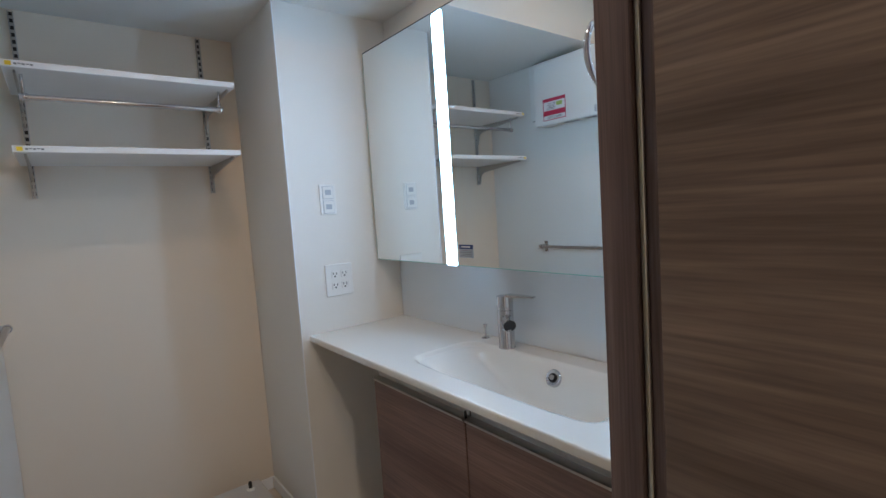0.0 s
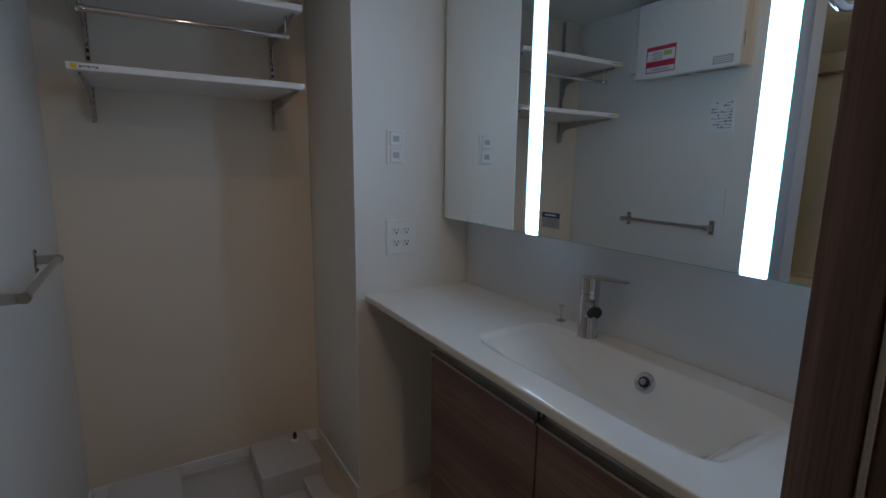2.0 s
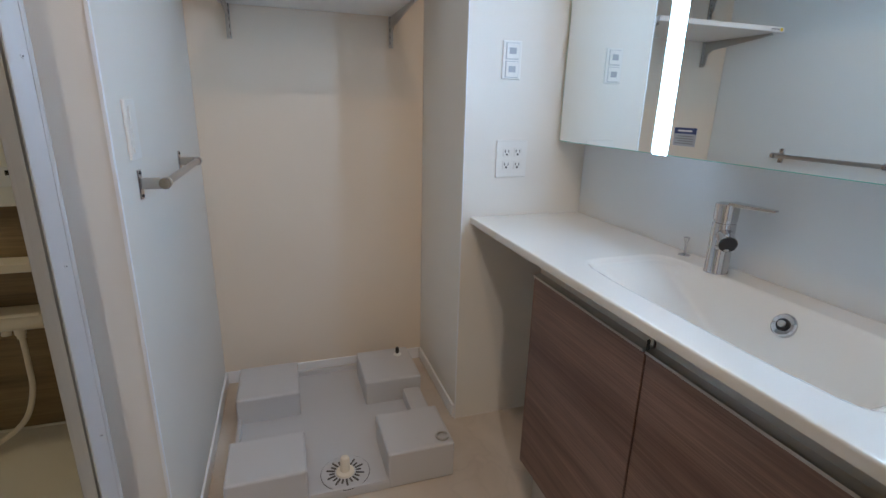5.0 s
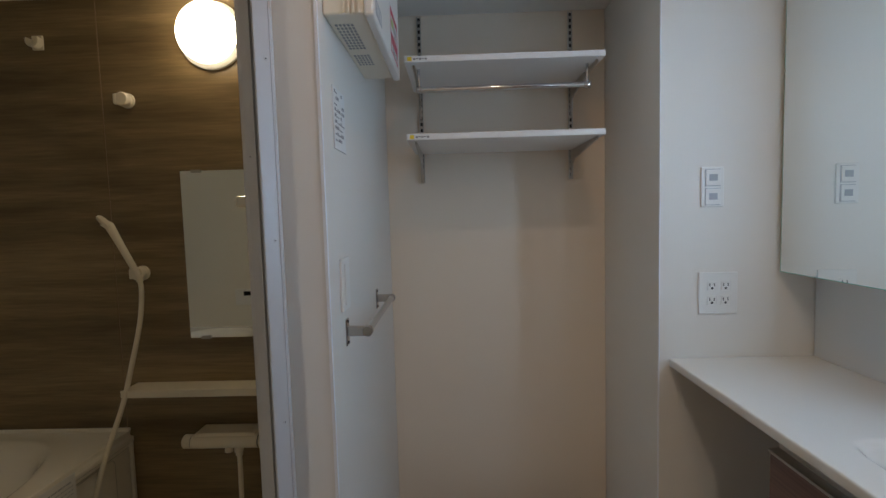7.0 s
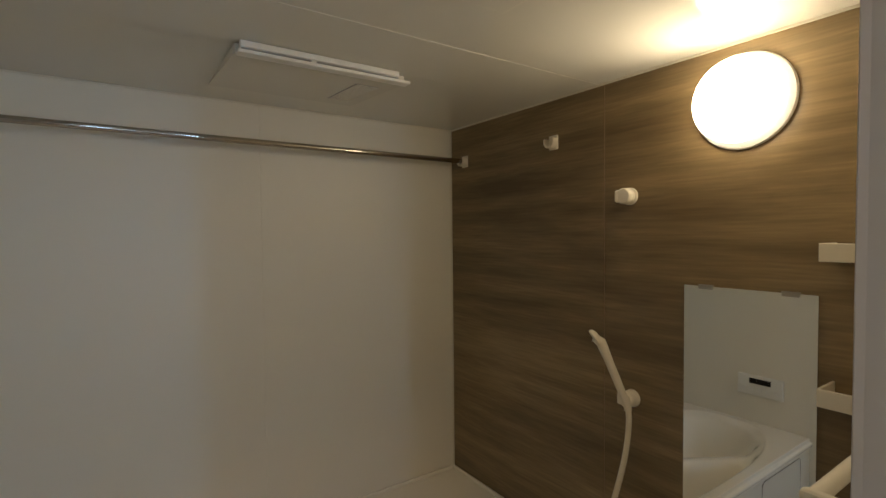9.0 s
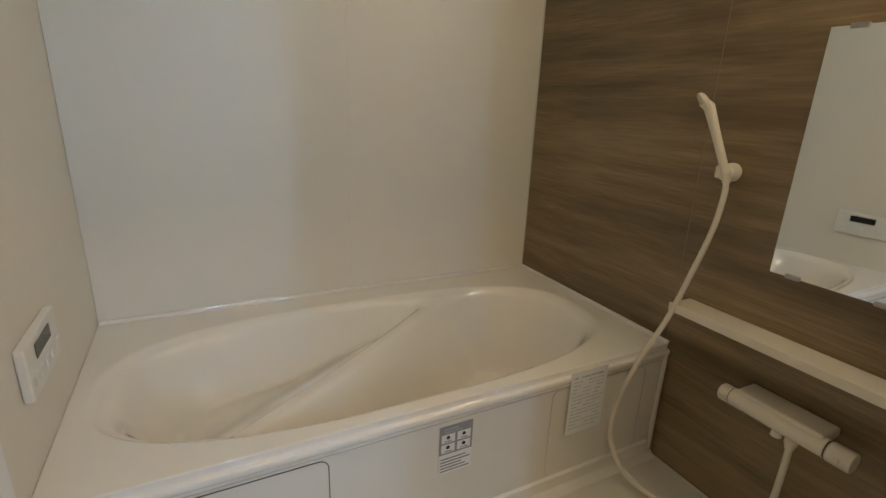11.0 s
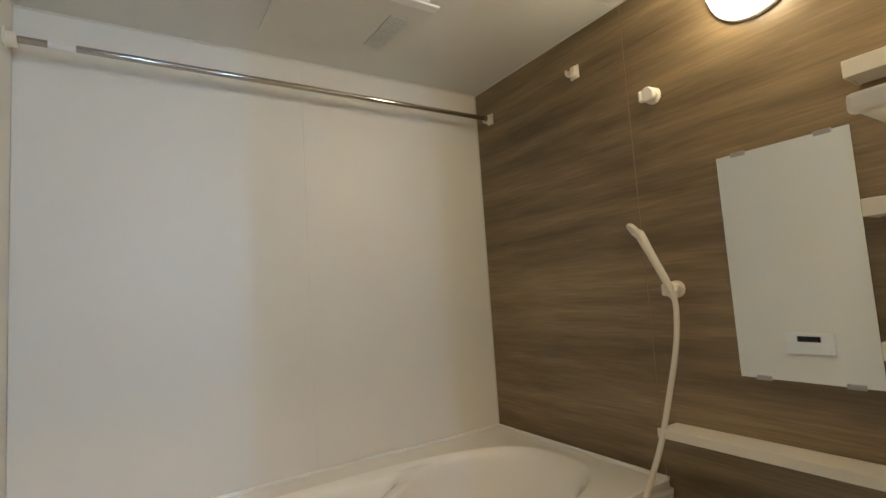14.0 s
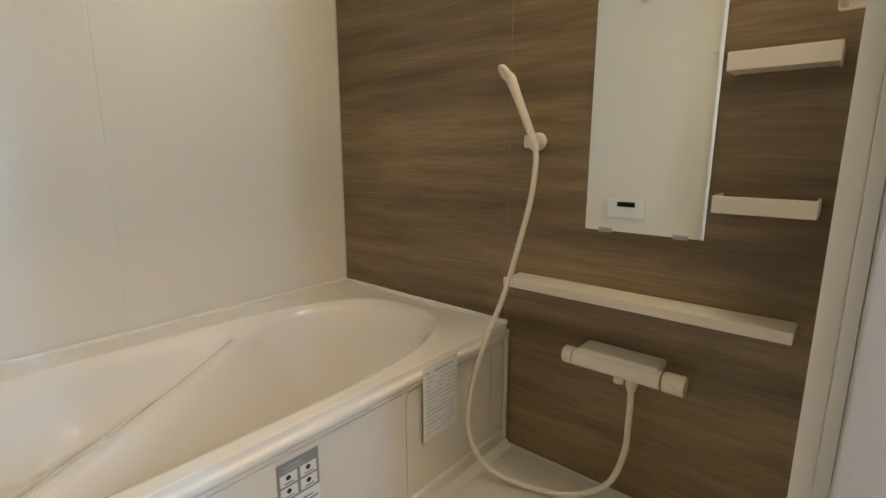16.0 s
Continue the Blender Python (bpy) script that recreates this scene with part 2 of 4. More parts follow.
def tube(path, r, seg=14, bm=None, flat=1.0, turn=None):
    """A tube along a path; r is a radius or a list of radii."""
    b = bmesh.new()
    rs = r if isinstance(r, (list, tuple)) else [r] * len(path)
    rings = []
    for (p, n, w), rr in zip(frames(path), rs):
        rings.append([b.verts.new(p + n * math.cos(a) * rr + w * math.sin(a) * rr * flat) for a in [2 * math.pi * k / seg for k in range(seg)]])
    for a, c in zip(rings, rings[1:]):
        for k in range(seg):
            b.faces.new((a[k], a[(k + 1) % seg], c[(k + 1) % seg], c[k]))
    b.faces.new(rings[0][::-1])
    b.faces.new(rings[-1])
    return merge(bm, b)


def lathe(base, axis, profile, seg=32, bm=None):
    """Turns (radius, height) pairs about an axis that starts at base."""
    a = Vector(axis).normalized()
    b = bmesh.new()
    n = a.orthogonal().normalized()
    w = a.cross(n)
    rings = []
    for r, h in profile:
        c = Vector(base) + a * h
        rings.append([b.verts.new(c + (n * math.cos(t) + w * math.sin(t)) * max(r, 0.0002)) for t in [2 * math.pi * k / seg for k in range(seg)]])
    for p, q in zip(rings, rings[1:]):
        for k in range(seg):
            b.faces.new((p[k], p[(k + 1) % seg], q[(k + 1) % seg], q[k]))
    b.faces.new(rings[0][::-1])
    b.faces.new(rings[-1])
    return merge(bm, b)


def extrude_profile(pts, axis, a0, a1, bm=None):
    """A closed outline in the plane across an axis, drawn out from a0 to a1. pts: pairs of the other two coordinates in order."""
    b = bmesh.new()
    k = "xyz".index(axis)

    def co(p, a):
        c = list(p)
        c.insert(k, a)
        return c
    r0 = [b.verts.new(co(p, a0)) for p in pts]
    r1 = [b.verts.new(co(p, a1)) for p in pts]
    b.faces.new(r0[::-1])
    b.faces.new(r1)
    for i in range(len(pts)):
        j = (i + 1) % len(pts)
        b.faces.new((r0[i], r0[j], r1[j], r1[i]))
    return merge(bm, b)


def smoothstep(a, b, x):
    t = min(1.0, max(0.0, (x - a) / (b - a)))
    return t * t * (3 - 2 * t)


def bezier(points, n=8):
    """A smooth path through the points."""
    P = [Vector(p) for p in points]
    out = []
    for i in range(len(P) - 1):
        p0, p1, p2, p3 = P[max(i - 1, 0)], P[i], P[i + 1], P[min(i + 2, len(P) - 1)]
        for k in range(n):
            t = k / n
            out.append(0.5 * ((2 * p1) + (p2 - p0) * t + (2 * p0 - 5 * p1 + 4 * p2 - p3) * t * t + (3 * p1 - p0 - 3 * p2 + p3) * t ** 3))
    out.append(P[-1])
    return out


def structure(name, bm, material, label="", smooth=None):
    return tagged(part(name, bm, material, None, label, smooth), kind="structure")


# ---- shell of the washroom and the hall ----
LX, WX, YB, YW, YJ = 0.755, 2.075, 2.887, 2.387, 1.905
SOF, CEI = 2.02, 2.34
structure("floor", box(-0.4, 2.3, -1.2, 3.0, -0.10, 0.0), M_FLOOR, "beige stone-patterned vinyl floor")
structure("floor_joint", box(1.432, 1.735, 1.704, 1.707, 0.0003, 0.0009), M_SEALW, "thin joint line in the vinyl floor")
structure("wall_north", box(0.60, 1.613, YB, YB + 0.1, 0, CEI), M_PAPER_WARMLIT, "cream wallpapered wall behind the laundry shelves")
structure("wall_pier", box(1.615, 2.25, YW, YB + 0.1, 0, CEI), M_PAPER, "white wallpapered pier beside the vanity")
structure("wall_east", box(WX, 2.25, 1.037, YW - 0.002, 0, CEI), M_PAPER, "wallpapered wall behind the vanity")
structure("wall_west", box(0.652, LX, YJ, YB - 0.002, 0, CEI), M_PAPER, "wallpapered wall with the towel rail")
bm = box(0.667, LX, 1.037, YJ - 0.002, 2.03, CEI)
box(0.667, LX, 1.037, 1.082, 0, 2.028, bm=bm)
structure("wall_over_bath_door", bm, M_PAPER, "wallpapered wall round the bathroom doorway")
bm = box(1.60, 2.25, 0.965, 1.035, 0, CEI)
box(0.60, 0.745, 0.965, 1.035, 0, CEI, bm=bm)
box(0.747, 1.598, 0.965, 1.035, 2.06, CEI, bm=bm)
structure("wall_south", bm, M_PAPER, "wallpapered wall round the washroom doorway")
bm = box(-0.4, 2.3, -1.3, -1.2, 0, CEI)
structure("wall_hall_south", bm, M_PAPER, "cream wallpapered hall wall")
structure("wall_hall_west", box(-0.5, -0.4, -1.2, 0.92, 0, CEI), M_PAPER, "cream wallpapered hall wall")
structure("wall_hall_north", box(-0.4, 0.60, 0.87, 0.92, 0, CEI), M_PAPER, "cream wallpapered hall wall")
structure("wall_hall_east", box(2.25, 2.35, -1.2, 3.0, 0, CEI), M_PAPER, "cream wallpapered hall wall")
structure("ceiling", box(-0.5, 2.35, -1.3, 3.0, CEI, CEI + 0.1), M_CEIL, "off-white papered ceiling")
structure("ceiling_soffit", box(LX + 0.002, WX - 0.002, 2.115, YB - 0.002, SOF, CEI - 0.002), M_CEIL, "lowered off-white ceiling over the laundry space")
bm = box(1.6135, 1.6165, YW - 0.003, YW + 0.004, 0, SOF - 0.001)
box(LX - 0.003, LX + 0.003, YJ - 0.004, YJ + 0.006, 0, SOF + 0.01, bm=bm)
structure("trim", bm, M_BEAD, "white corner beads")
bm = box(LX, LX + 0.008, YJ + 0.006, YB - 0.001, 0.0005, 0.055, 0.002)
box(LX + 0.009, 1.604, YB - 0.008, YB - 0.0005, 0.0005, 0.055, 0.002, bm=bm)
box(1.606, 1.6145, YW + 0.006, YB - 0.001, 0.0005, 0.055, 0.002, bm=bm)
structure("baseboard", bm, M_BEAD, "low white baseboards")
# washroom doorway lining in wood
bm = box(1.537, 1.598, 0.993, 1.044, 0, 2.058, 0.002)
box(1.552, 1.598, 0.945, 0.9925, 0, 2.058, 0.001, bm=bm)
box(0.747, 0.787, 0.945, 1.044, 0, 2.058, 0.002, bm=bm)
box(0.788, 1.536, 0.945, 1.044, 2.02, 2.058, 0.002, bm=bm)
structure("door_frame", bm, M_WOODF, "dark greyish-brown wooden door lining")
structure("door_gasket", box(1.5455, 1.5515, 0.984, 0.9925, 0, 2.02, 0.002), M_STEEL, "light metal strip in the door lining")

# ---- shell of the unit bathroom ----
BX0, BX1, BY0, BY1, BZ0, BZ1 = -0.886, 0.632, 0.97, 2.53, 0.145, 1.977
D0, D1, DT = 1.10, 1.759, 1.945
w = structure("wall_bath_west", box(BX0 - 0.05, BX0 - 0.020, BY0, BY1, BZ0, BZ1), M_BPANEL, "glossy cream bathroom wall of two panels")
part("panel", box(BX0 - 0.019, BX0, BY0 + 0.001, 1.752, BZ0, BZ1 - 0.0005, 0.0008, 1), M_BPANEL, w)
part("panel", box(BX0 - 0.019, BX0, 1.7545, BY1 - 0.001, BZ0, BZ1 - 0.0005, 0.0008, 1), M_BPANEL, w)
structure("wall_joint_west", box(BX0 - 0.0195, BX0 - 0.0012, 1.7521, 1.7544, BZ0, BZ1 - 0.001), M_BPANEL, "thin cream joint between the bathroom wall panels")
structure("wall_bath_south", box(BX0 - 0.05, BX1 + 0.035, BY0 - 0.04, BY0, BZ0 - 0.15, BZ1), M_BPANEL, "glossy cream bathroom wall panel")
w = structure("wall_bath_north", box(BX0 - 0.05, BX1 + 0.033, BY1 + 0.021, BY1 + 0.04, BZ0 - 0.1, BZ1), M_WOODB, "dark brown wood-look bathroom wall of two panels")
part("panel", box(BX0 - 0.05, -0.1225, BY1, BY1 + 0.02, BZ0 - 0.1, BZ1, 0.0008, 1), M_WOODB, w)
part("panel", box(-0.1195, BX1 + 0.033, BY1, BY1 + 0.02, BZ0 - 0.1, BZ1, 0.0008, 1), M_WOODB, w)
structure("wall_joint", box(-0.1223, -0.1197, BY1 + 0.0004, BY1 + 0.018, BZ0, BZ1), M_SEAM, "thin brown joint between the bathroom wall panels")
bm = box(BX1, 0.650, D1 + 0.135, BY1 - 0.001, BZ0, BZ1)
box(BX1, 0.650, BY0 + 0.001, D0 - 0.115, BZ0, BZ1, bm=bm)
box(BX1, 0.650, D0 - 0.114, D1 + 0.134, DT + 0.032, BZ1, bm=bm)
box(0.6505, 0.6605, D1 + 0.060, BY1 - 0.001, BZ0, BZ1, bm=bm)
box(0.6505, 0.6605, BY0 + 0.001, D0 - 0.060, BZ0, BZ1, bm=bm)
structure("wall_bath_east", bm, M_BPANEL, "glossy cream bathroom wall panels beside the doorway")
w = structure("bath_ceiling", box(BX0 - 0.05, 0.664, BY0 - 0.04, BY1 + 0.04, BZ1 + 0.016, BZ1 + 0.03), M_BCEIL, "glossy cream bathroom ceiling of two panels")
part("panel", box(BX0 - 0.05, -0.1420, BY0 - 0.04, BY1 + 0.04, BZ1 + 0.001, BZ1 + 0.015, 0.001, 1), M_BCEIL, w)
part("panel", box(-0.1395, 0.664, BY0 - 0.04, BY1 + 0.04, BZ1 + 0.001, BZ1 + 0.015, 0.001, 1), M_BCEIL, w)
structure("bath_floor", box(-0.16, 0.664, BY0, BY1, 0.02, BZ0 - 0.0), M_BFLOOR, "cream textured resin bathroom floor")
bm = box(BX0, BX0 + 0.006, BY0, BY1, 0.545, 0.553, 0.002)
box(BX0, BX1, BY1 - 0.004, BY1, BZ1 - 0.005, BZ1 + 0.0005, bm=bm)
box(BX0, BX0 + 0.004, BY0, BY1, BZ1 - 0.005, BZ1 + 0.0005, bm=bm)
box(BX0, BX1, BY0, BY0 + 0.004, BZ1 - 0.005, BZ1 + 0.0005, bm=bm)
box(BX0, BX0 + 0.004, BY1 - 0.004, BY1, 0.55, BZ1, bm=bm)
box(BX1 - 0.005, BX1, BY1 - 0.006, BY1, BZ0, BZ1, bm=bm)
box(-0.09, BX1, BY1 - 0.005, BY1, BZ0 - 0.001, BZ0 + 0.006, 0.001, bm=bm)
structure("sealant", bm, M_SEALW, "cream sealant beads in the bathroom corners")

# bathroom door frame
bm = bmesh.new()
prof = [(0.661, D1 + 0.001), (0.662, D1 - 0.0002), (0.668, D1 - 0.001), (0.680, D1 - 0.005), (0.687, D1 - 0.008), (0.688, D1 + 0.004), (0.691, D1 + 0.004), (0.692, D1 - 0.011),
        (0.695, D1 - 0.013), (0.6965, D1 - 0.012), (0.7118, D1 + 0.0105), (0.7128, D1 + 0.0100), (0.7155, D1 + 0.0135), (0.7155, D1 + 0.018), (0.711, D1 + 0.021), (0.664, D1 + 0.030), (0.664, YJ - 0.003), (0.661, YJ - 0.003)]
prof2 = [(x, D0 + D1 - y) for x, y in prof]
extrude_profile(prof, "z", BZ0, DT + 0.03, bm)
extrude_profile(prof2, "z", BZ0, DT + 0.03, bm)
box(0.651, 0.690, D0 + 0.001, D1 - 0.001, DT, DT + 0.030, 0.002, bm=bm)
box(0.652, 0.712, D0 - 0.013, D1 + 0.018, DT + 0.006, 2.028, 0.001, bm=bm)
box(0.640, 0.690, D0 + 0.001, D1 - 0.001, 0.09, BZ0 + 0.022, 0.004, bm=bm)
structure("door_frame_bath", bm, M_ALU, "white coated metal frame of the bathroom doorway")
bm = box(0.6882, 0.6908, D1 + 0.002, D1 + 0.0035, BZ0, DT)
box(0.6882, 0.6908, D0 - 0.0035, D0 - 0.002, BZ0, DT, bm=bm)
structure("frame_gasket", bm, M_ALUG, "grey gasket in the bathroom door frame")
structure("threshold_apron", box(0.652, 0.690, D0 - 0.013, YJ - 0.001, 0, 0.089, 0.002), M_TRIM, "white skirt under the bathroom doorway")

# ---- vanity ----
MX, MY0, MY1, MZ0, MZ1 = 1.958, 1.075, 2.370, 1.058, 1.873


def heightfield(xs, ys, fz, bm=None):
    b = bmesh.new()
    g = [[b.verts.new((x, y, fz(x, y))) for y in ys] for x in xs]
    for i in range(len(xs) - 1):
        for j in range(len(ys) - 1):
            b.faces.new((g[i][j], g[i + 1][j], g[i + 1][j + 1], g[i][j + 1]))
    return b, g


def counter_z(x, y):
    """The counter's top: a bowl with rounded corners and sloping sides, and a slight upstand at the front."""
    cx, cy, hx, hy = 1.862, 1.530, 0.130, 0.325
    u, v = (x - cx) / hx, (y - cy) / hy
    d = (abs(u) ** 7 + abs(v) ** 7) ** (1 / 7)
    lip = smoothstep(1.03, 0.965, d)
    front = smoothstep(-1.0, -0.60, u)
    back = smoothstep(1.0, 0.55, u)
    far = smoothstep(1.0, 0.10, v)
    near = smoothstep(-1.0, -0.55, v)
    return 0.800 - 0.009 * lip - 0.115 * lip * front * back * far * near


def make_vanity():
    t = thing("washbasin_counter", (1.85, 1.7, 0.8), "white moulded washbasin counter with a wide integral bowl", "washbasin")
    xs = [1.6482, 1.6495, 1.652] + list(np.linspace(1.660, WX - 0.004, 64))
    ys = list(np.linspace(1.040, YW - 0.002, 190))
    b, g = heightfield(xs, ys, counter_z)
    x0, x1 = g[0], g[-1]
    # rounded front edge and a thick drop
    for row, dz in zip(g, (0.0009, 0.0003, 0.0)):
        for v in row:
            v.co.z -= dz
    drop = [[b.verts.new((x, v.co.y, z)) for v in g[0]] for x, z in ((1.6470, 0.7978), (1.6464, 0.7962), (1.6462, 0.794), (1.6462, 0.780), (1.6468, 0.7778), (1.6485, 0.7768), (1.668, 0.7765))]
    prev = g[0]
    for row in drop:
        for j in range(len(ys) - 1):
            b.faces.new((prev[j], prev[j + 1], row[j + 1], row[j]))
        prev = row
    part("top", b, M_CERAM, t, smooth=80)
    part("underside", box(1.666, WX - 0.006, 1.96, YW - 0.004, 0.764, 0.786), M_CERAM, t)
    # overflow ring on the rear slope of the bowl
    c, n = Vector((1.969, 1.497, 0.762)), Vector((-0.86, 0, 0.5)).normalized()
    ring = part("overflow_ring", lathe(c - n * 0.008, n, [(0.024, 0), (0.024, 0.010), (0.021, 0.013), (0.013, 0.012), (0.012, 0.006)], 40), M_CHROME, t, "chrome overflow ring", 40)
    part("overflow_hole", lathe(c - n * 0.002, n, [(0.0118, 0), (0.0118, 0.009), (0.0, 0.0092)], 32), M_DARK, ring)
    part("overflow_plug", lathe(c - n * 0.001, n, [(0.007, 0), (0.007, 0.012), (0.0, 0.0135)], 24), M_STEEL, ring, smooth=40)

    # base unit
    cab = thing("vanity_cabinet", (1.85, 1.5, 0), "vanity base cabinet with two brown wood-grain doors under the washbasin", "cabinet")
    bm = box(1.690, WX - 0.006, 1.042, 1.948, 0.142, 0.640)
    box(1.690, 1.704, 1.042, 1.948, 0.6405, 0.722, bm=bm)
    box(1.705, WX - 0.006, 1.934, 1.948, 0.6405, 0.762, bm=bm)
    part("body", bm, M_WOODV, cab)
    part("plinth", box(1.712, WX - 0.01, 1.045, 1.944, 0.0, 0.141, 0.002), M_GREYB, cab, "grey recessed plinth")
    for y0, y1 in ((1.529, 1.958), (1.044, 1.524)):
        d = part("door", box(1.668, 1.688, y0, y1, 0.145, 0.730, 0.0015), M_WOODV, cab, "brown wood-grain door")
        pr = [(1.663, 0.7305), (1.663, 0.7365), (1.668, 0.7375), (1.686, 0.739), (1.686, 0.759), (1.672, 0.763), (1.672, 0.7675), (1.690, 0.7675), (1.690, 0.7305)]
        part("handle", extrude_profile(pr, "y", y0 + 0.001, y1 - 0.001), M_STEEL, d, "brushed metal channel handle")
    part("latch", box(1.6685, 1.674, 1.5245, 1.5285, 0.735, 0.756, 0.001), M_DARK, cab)

    # splash panel
    s = thing("backsplash", (WX, 1.7, 0.8), "pale grey glossy splash panel behind the basin tap", "wall panel")
    part("panel", box(WX - 0.004, WX - 0.0005, 1.041, YW - 0.003, 0.8006, MZ0 + 0.02), M_BACKB, s)


make_vanity()


def make_tap():
    x, y, z = 2.012, 1.711, 0.7985
    t = thing("basin_tap", (x, y, z), "chrome single-lever basin mixer tap on the white counter", "tap")
    part("body", lathe((x, y, z), (0, 0, 1), [(0.0265, 0), (0.0265, 0.003), (0.0255, 0.005), (0.0250, 0.120), (0.0232, 0.121), (0.0232, 0.124), (0.0255, 0.125), (0.0258, 0.158), (0.0245, 0.164), (0.016, 0.167), (0, 0.168)], 48), M_CHROME, t, smooth=35)
    d = Vector((-0.52, -0.78, -0.30)).normalized()
    p = Vector((x, y, z + 0.098))
    sp = part("spout", tube([p + d * k for k in (0.0, 0.02, 0.04, 0.056)], [0.0175, 0.0185, 0.0195, 0.020], 32), M_CHROME, t, smooth=35)
    part("aerator", lathe(p + d * 0.0555, d, [(0.0188, 0), (0.0188, 0.002), (0.016, 0.003), (0, 0.0032)], 32), M_DARK, sp, "black spout end")
    part("foot_lip", box(x - 0.034, x - 0.004, y - 0.046, y - 0.012, z + 0.064, z + 0.071, 0.003), M_CHROME, sp)
    a, b_ = Vector((x + 0.002, y - 0.008, z + 0.165)), Vector((x + 0.030, y - 0.096, z + 0.164))
    bm = bmesh.new()
    w = (b_ - a).normalized().cross(Vector((0, 0, 1)))
    rows = []
    for k in range(7):
        q = a.lerp(b_, k / 6)
        hw, ht = 0.019 - 0.009 * (k / 6) ** 0.7, 0.0045 - 0.0024 * k / 6
        rows.append([bm.verts.new(q + w * hw * sx + Vector((0, 0, ht * sz))) for sx, sz in ((-1, -1), (1, -1), (1, 1), (-1, 1))])
    for r0, r1 in zip(rows, rows[1:]):
        for k in range(4):
            bm.faces.new((r0[k], r0[(k + 1) % 4], r1[(k + 1) % 4], r1[k]))
    bm.faces.new(rows[0][::-1])
    bm.faces.new(rows[-1])
    bmesh.ops.bevel(bm, geom=list(bm.edges), offset=0.001, segments=2, affect="EDGES")
    part("lever", bm, M_CHROME, t, "flat chrome lever", 40)
    # pop-up plug knob beside it
    k = thing("plug_knob", (2.040, 1.838, 0.7985), "small chrome plug pull knob on the counter beside the tap", "plug knob")
    part("knob", lathe((2.040, 1.838, 0.7985), (0, 0, 1), [(0.015, 0), (0.015, 0.003), (0.006, 0.006), (0.003, 0.008), (0.003, 0.032), (0.007, 0.045), (0.0078, 0.049), (0.006, 0.050)], 28), M_CHROME, k, smooth=40)


make_tap()


def make_mirror_cabinet():
    t = thing("mirror_cabinet", (2.02, 1.72, MZ0), "mirror cabinet with three mirrored doors and two lit light strips", "mirror cabinet")
    part("carcass", box(MX + 0.006, WX - 0.001, MY0, MY1 - 0.006, MZ0 + 0.002, MZ1 - 0.002), M_TRIM, t)
    L1, L2 = (1.866, 1.912), (1.268, 1.314)
    for a, b in ((L1[1] + 0.0075, MY1), (L2[1] + 0.002, L1[0] - 0.002), (MY0, L2[0] - 0.002)):
        d = part("mirror_door", box(MX, MX + 0.0055, a, b, MZ0, MZ1), M_MIRROR, t, "frameless mirrored door")
        e = box(MX + 0.0002, MX + 0.0056, b + 0.0001, b + 0.0016, MZ0, MZ1)
        box(MX + 0.0002, MX + 0.0056, a, b, MZ0 - 0.0014, MZ0 - 0.0001, bm=e)
        part("glass_edge", e, M_EDGE, d, "green polished glass edge")
    part("mirror_strip", box(MX + 0.003, MX + 0.0058, L1[1] + 0.0005, L1[1] + 0.0070, MZ0, MZ1), M_MIRROR, t, "narrow recessed mirror strip")
    part("top_edge", box(MX - 0.001, MX + 0.004, MY0, MY1, MZ1 + 0.0005, MZ1 + 0.003), M_DARK, t)
    for a, b in (L1, L2):
        part("light_strip", box(MX - 0.004, MX + 0.005, a, b, MZ0 - 0.002, MZ1 - 0.004, 0.003), M_STRIP, t, "lit white light strip")
    s = thing("mirror_sticker", (MX - 0.001, 1.82, 1.105), "small blue and grey sticker on the mirror glass", "sticker")
    y0, y1 = 1.783, 1.850
    part("paper", box(MX - 0.0008, MX - 0.0002, y0, y1, 1.084, 1.126), M_SILVL, s)
    part("header", box(MX - 0.0012, MX - 0.00085, y0, y1, 1.112, 1.126), M_NAVY, s)
    bm = bmesh.new()
    for k in range(4):
        box(MX - 0.0012, MX - 0.0009, y0 + 0.006, y1 - 0.006 - 0.008 * (k % 2), 1.089 + 0.0055 * k, 1.0912 + 0.0055 * k, bm=bm)
    part("print", bm, M_PRINT, s)
    part("title", box(MX - 0.0016, MX - 0.00125, y0 + 0.012, y1 - 0.012, 1.117, 1.121), M_LABEL, s)


make_mirror_cabinet()

# towel ring on the wall at the end of the counter
t = thing("towel_ring", (1.640, 1.037, 1.52), "chrome towel ring on the wall at the end of the vanity", "towel ring")
bm = lathe((1.640, 1.036, 1.520), (0, 1, 0), [(0.018, 0), (0.018, 0.006), (0.009, 0.010), (0.009, 0.044), (0.012, 0.047), (0.012, 0.062)], 32)
part("mount", bm, M_CHROME, t, smooth=40)
pts = [(1.640 + 0.053 * math.sin(a), 1.090, 1.467 + 0.053 * math.cos(a)) for a in np.linspace(0, 2 * math.pi, 61)]
part("ring", tube(pts, 0.0048, 14), M_CHROME, t, "round chrome ring", 60)


# ---- switches, outlets, notes ----
def plate_y(y, x0, x1, z0, z1, parent):
    return part("plate", box(x0, x1, y - 0.0065, y - 0.0002, z0, z1, 0.0025), M_PLASTIC, parent)


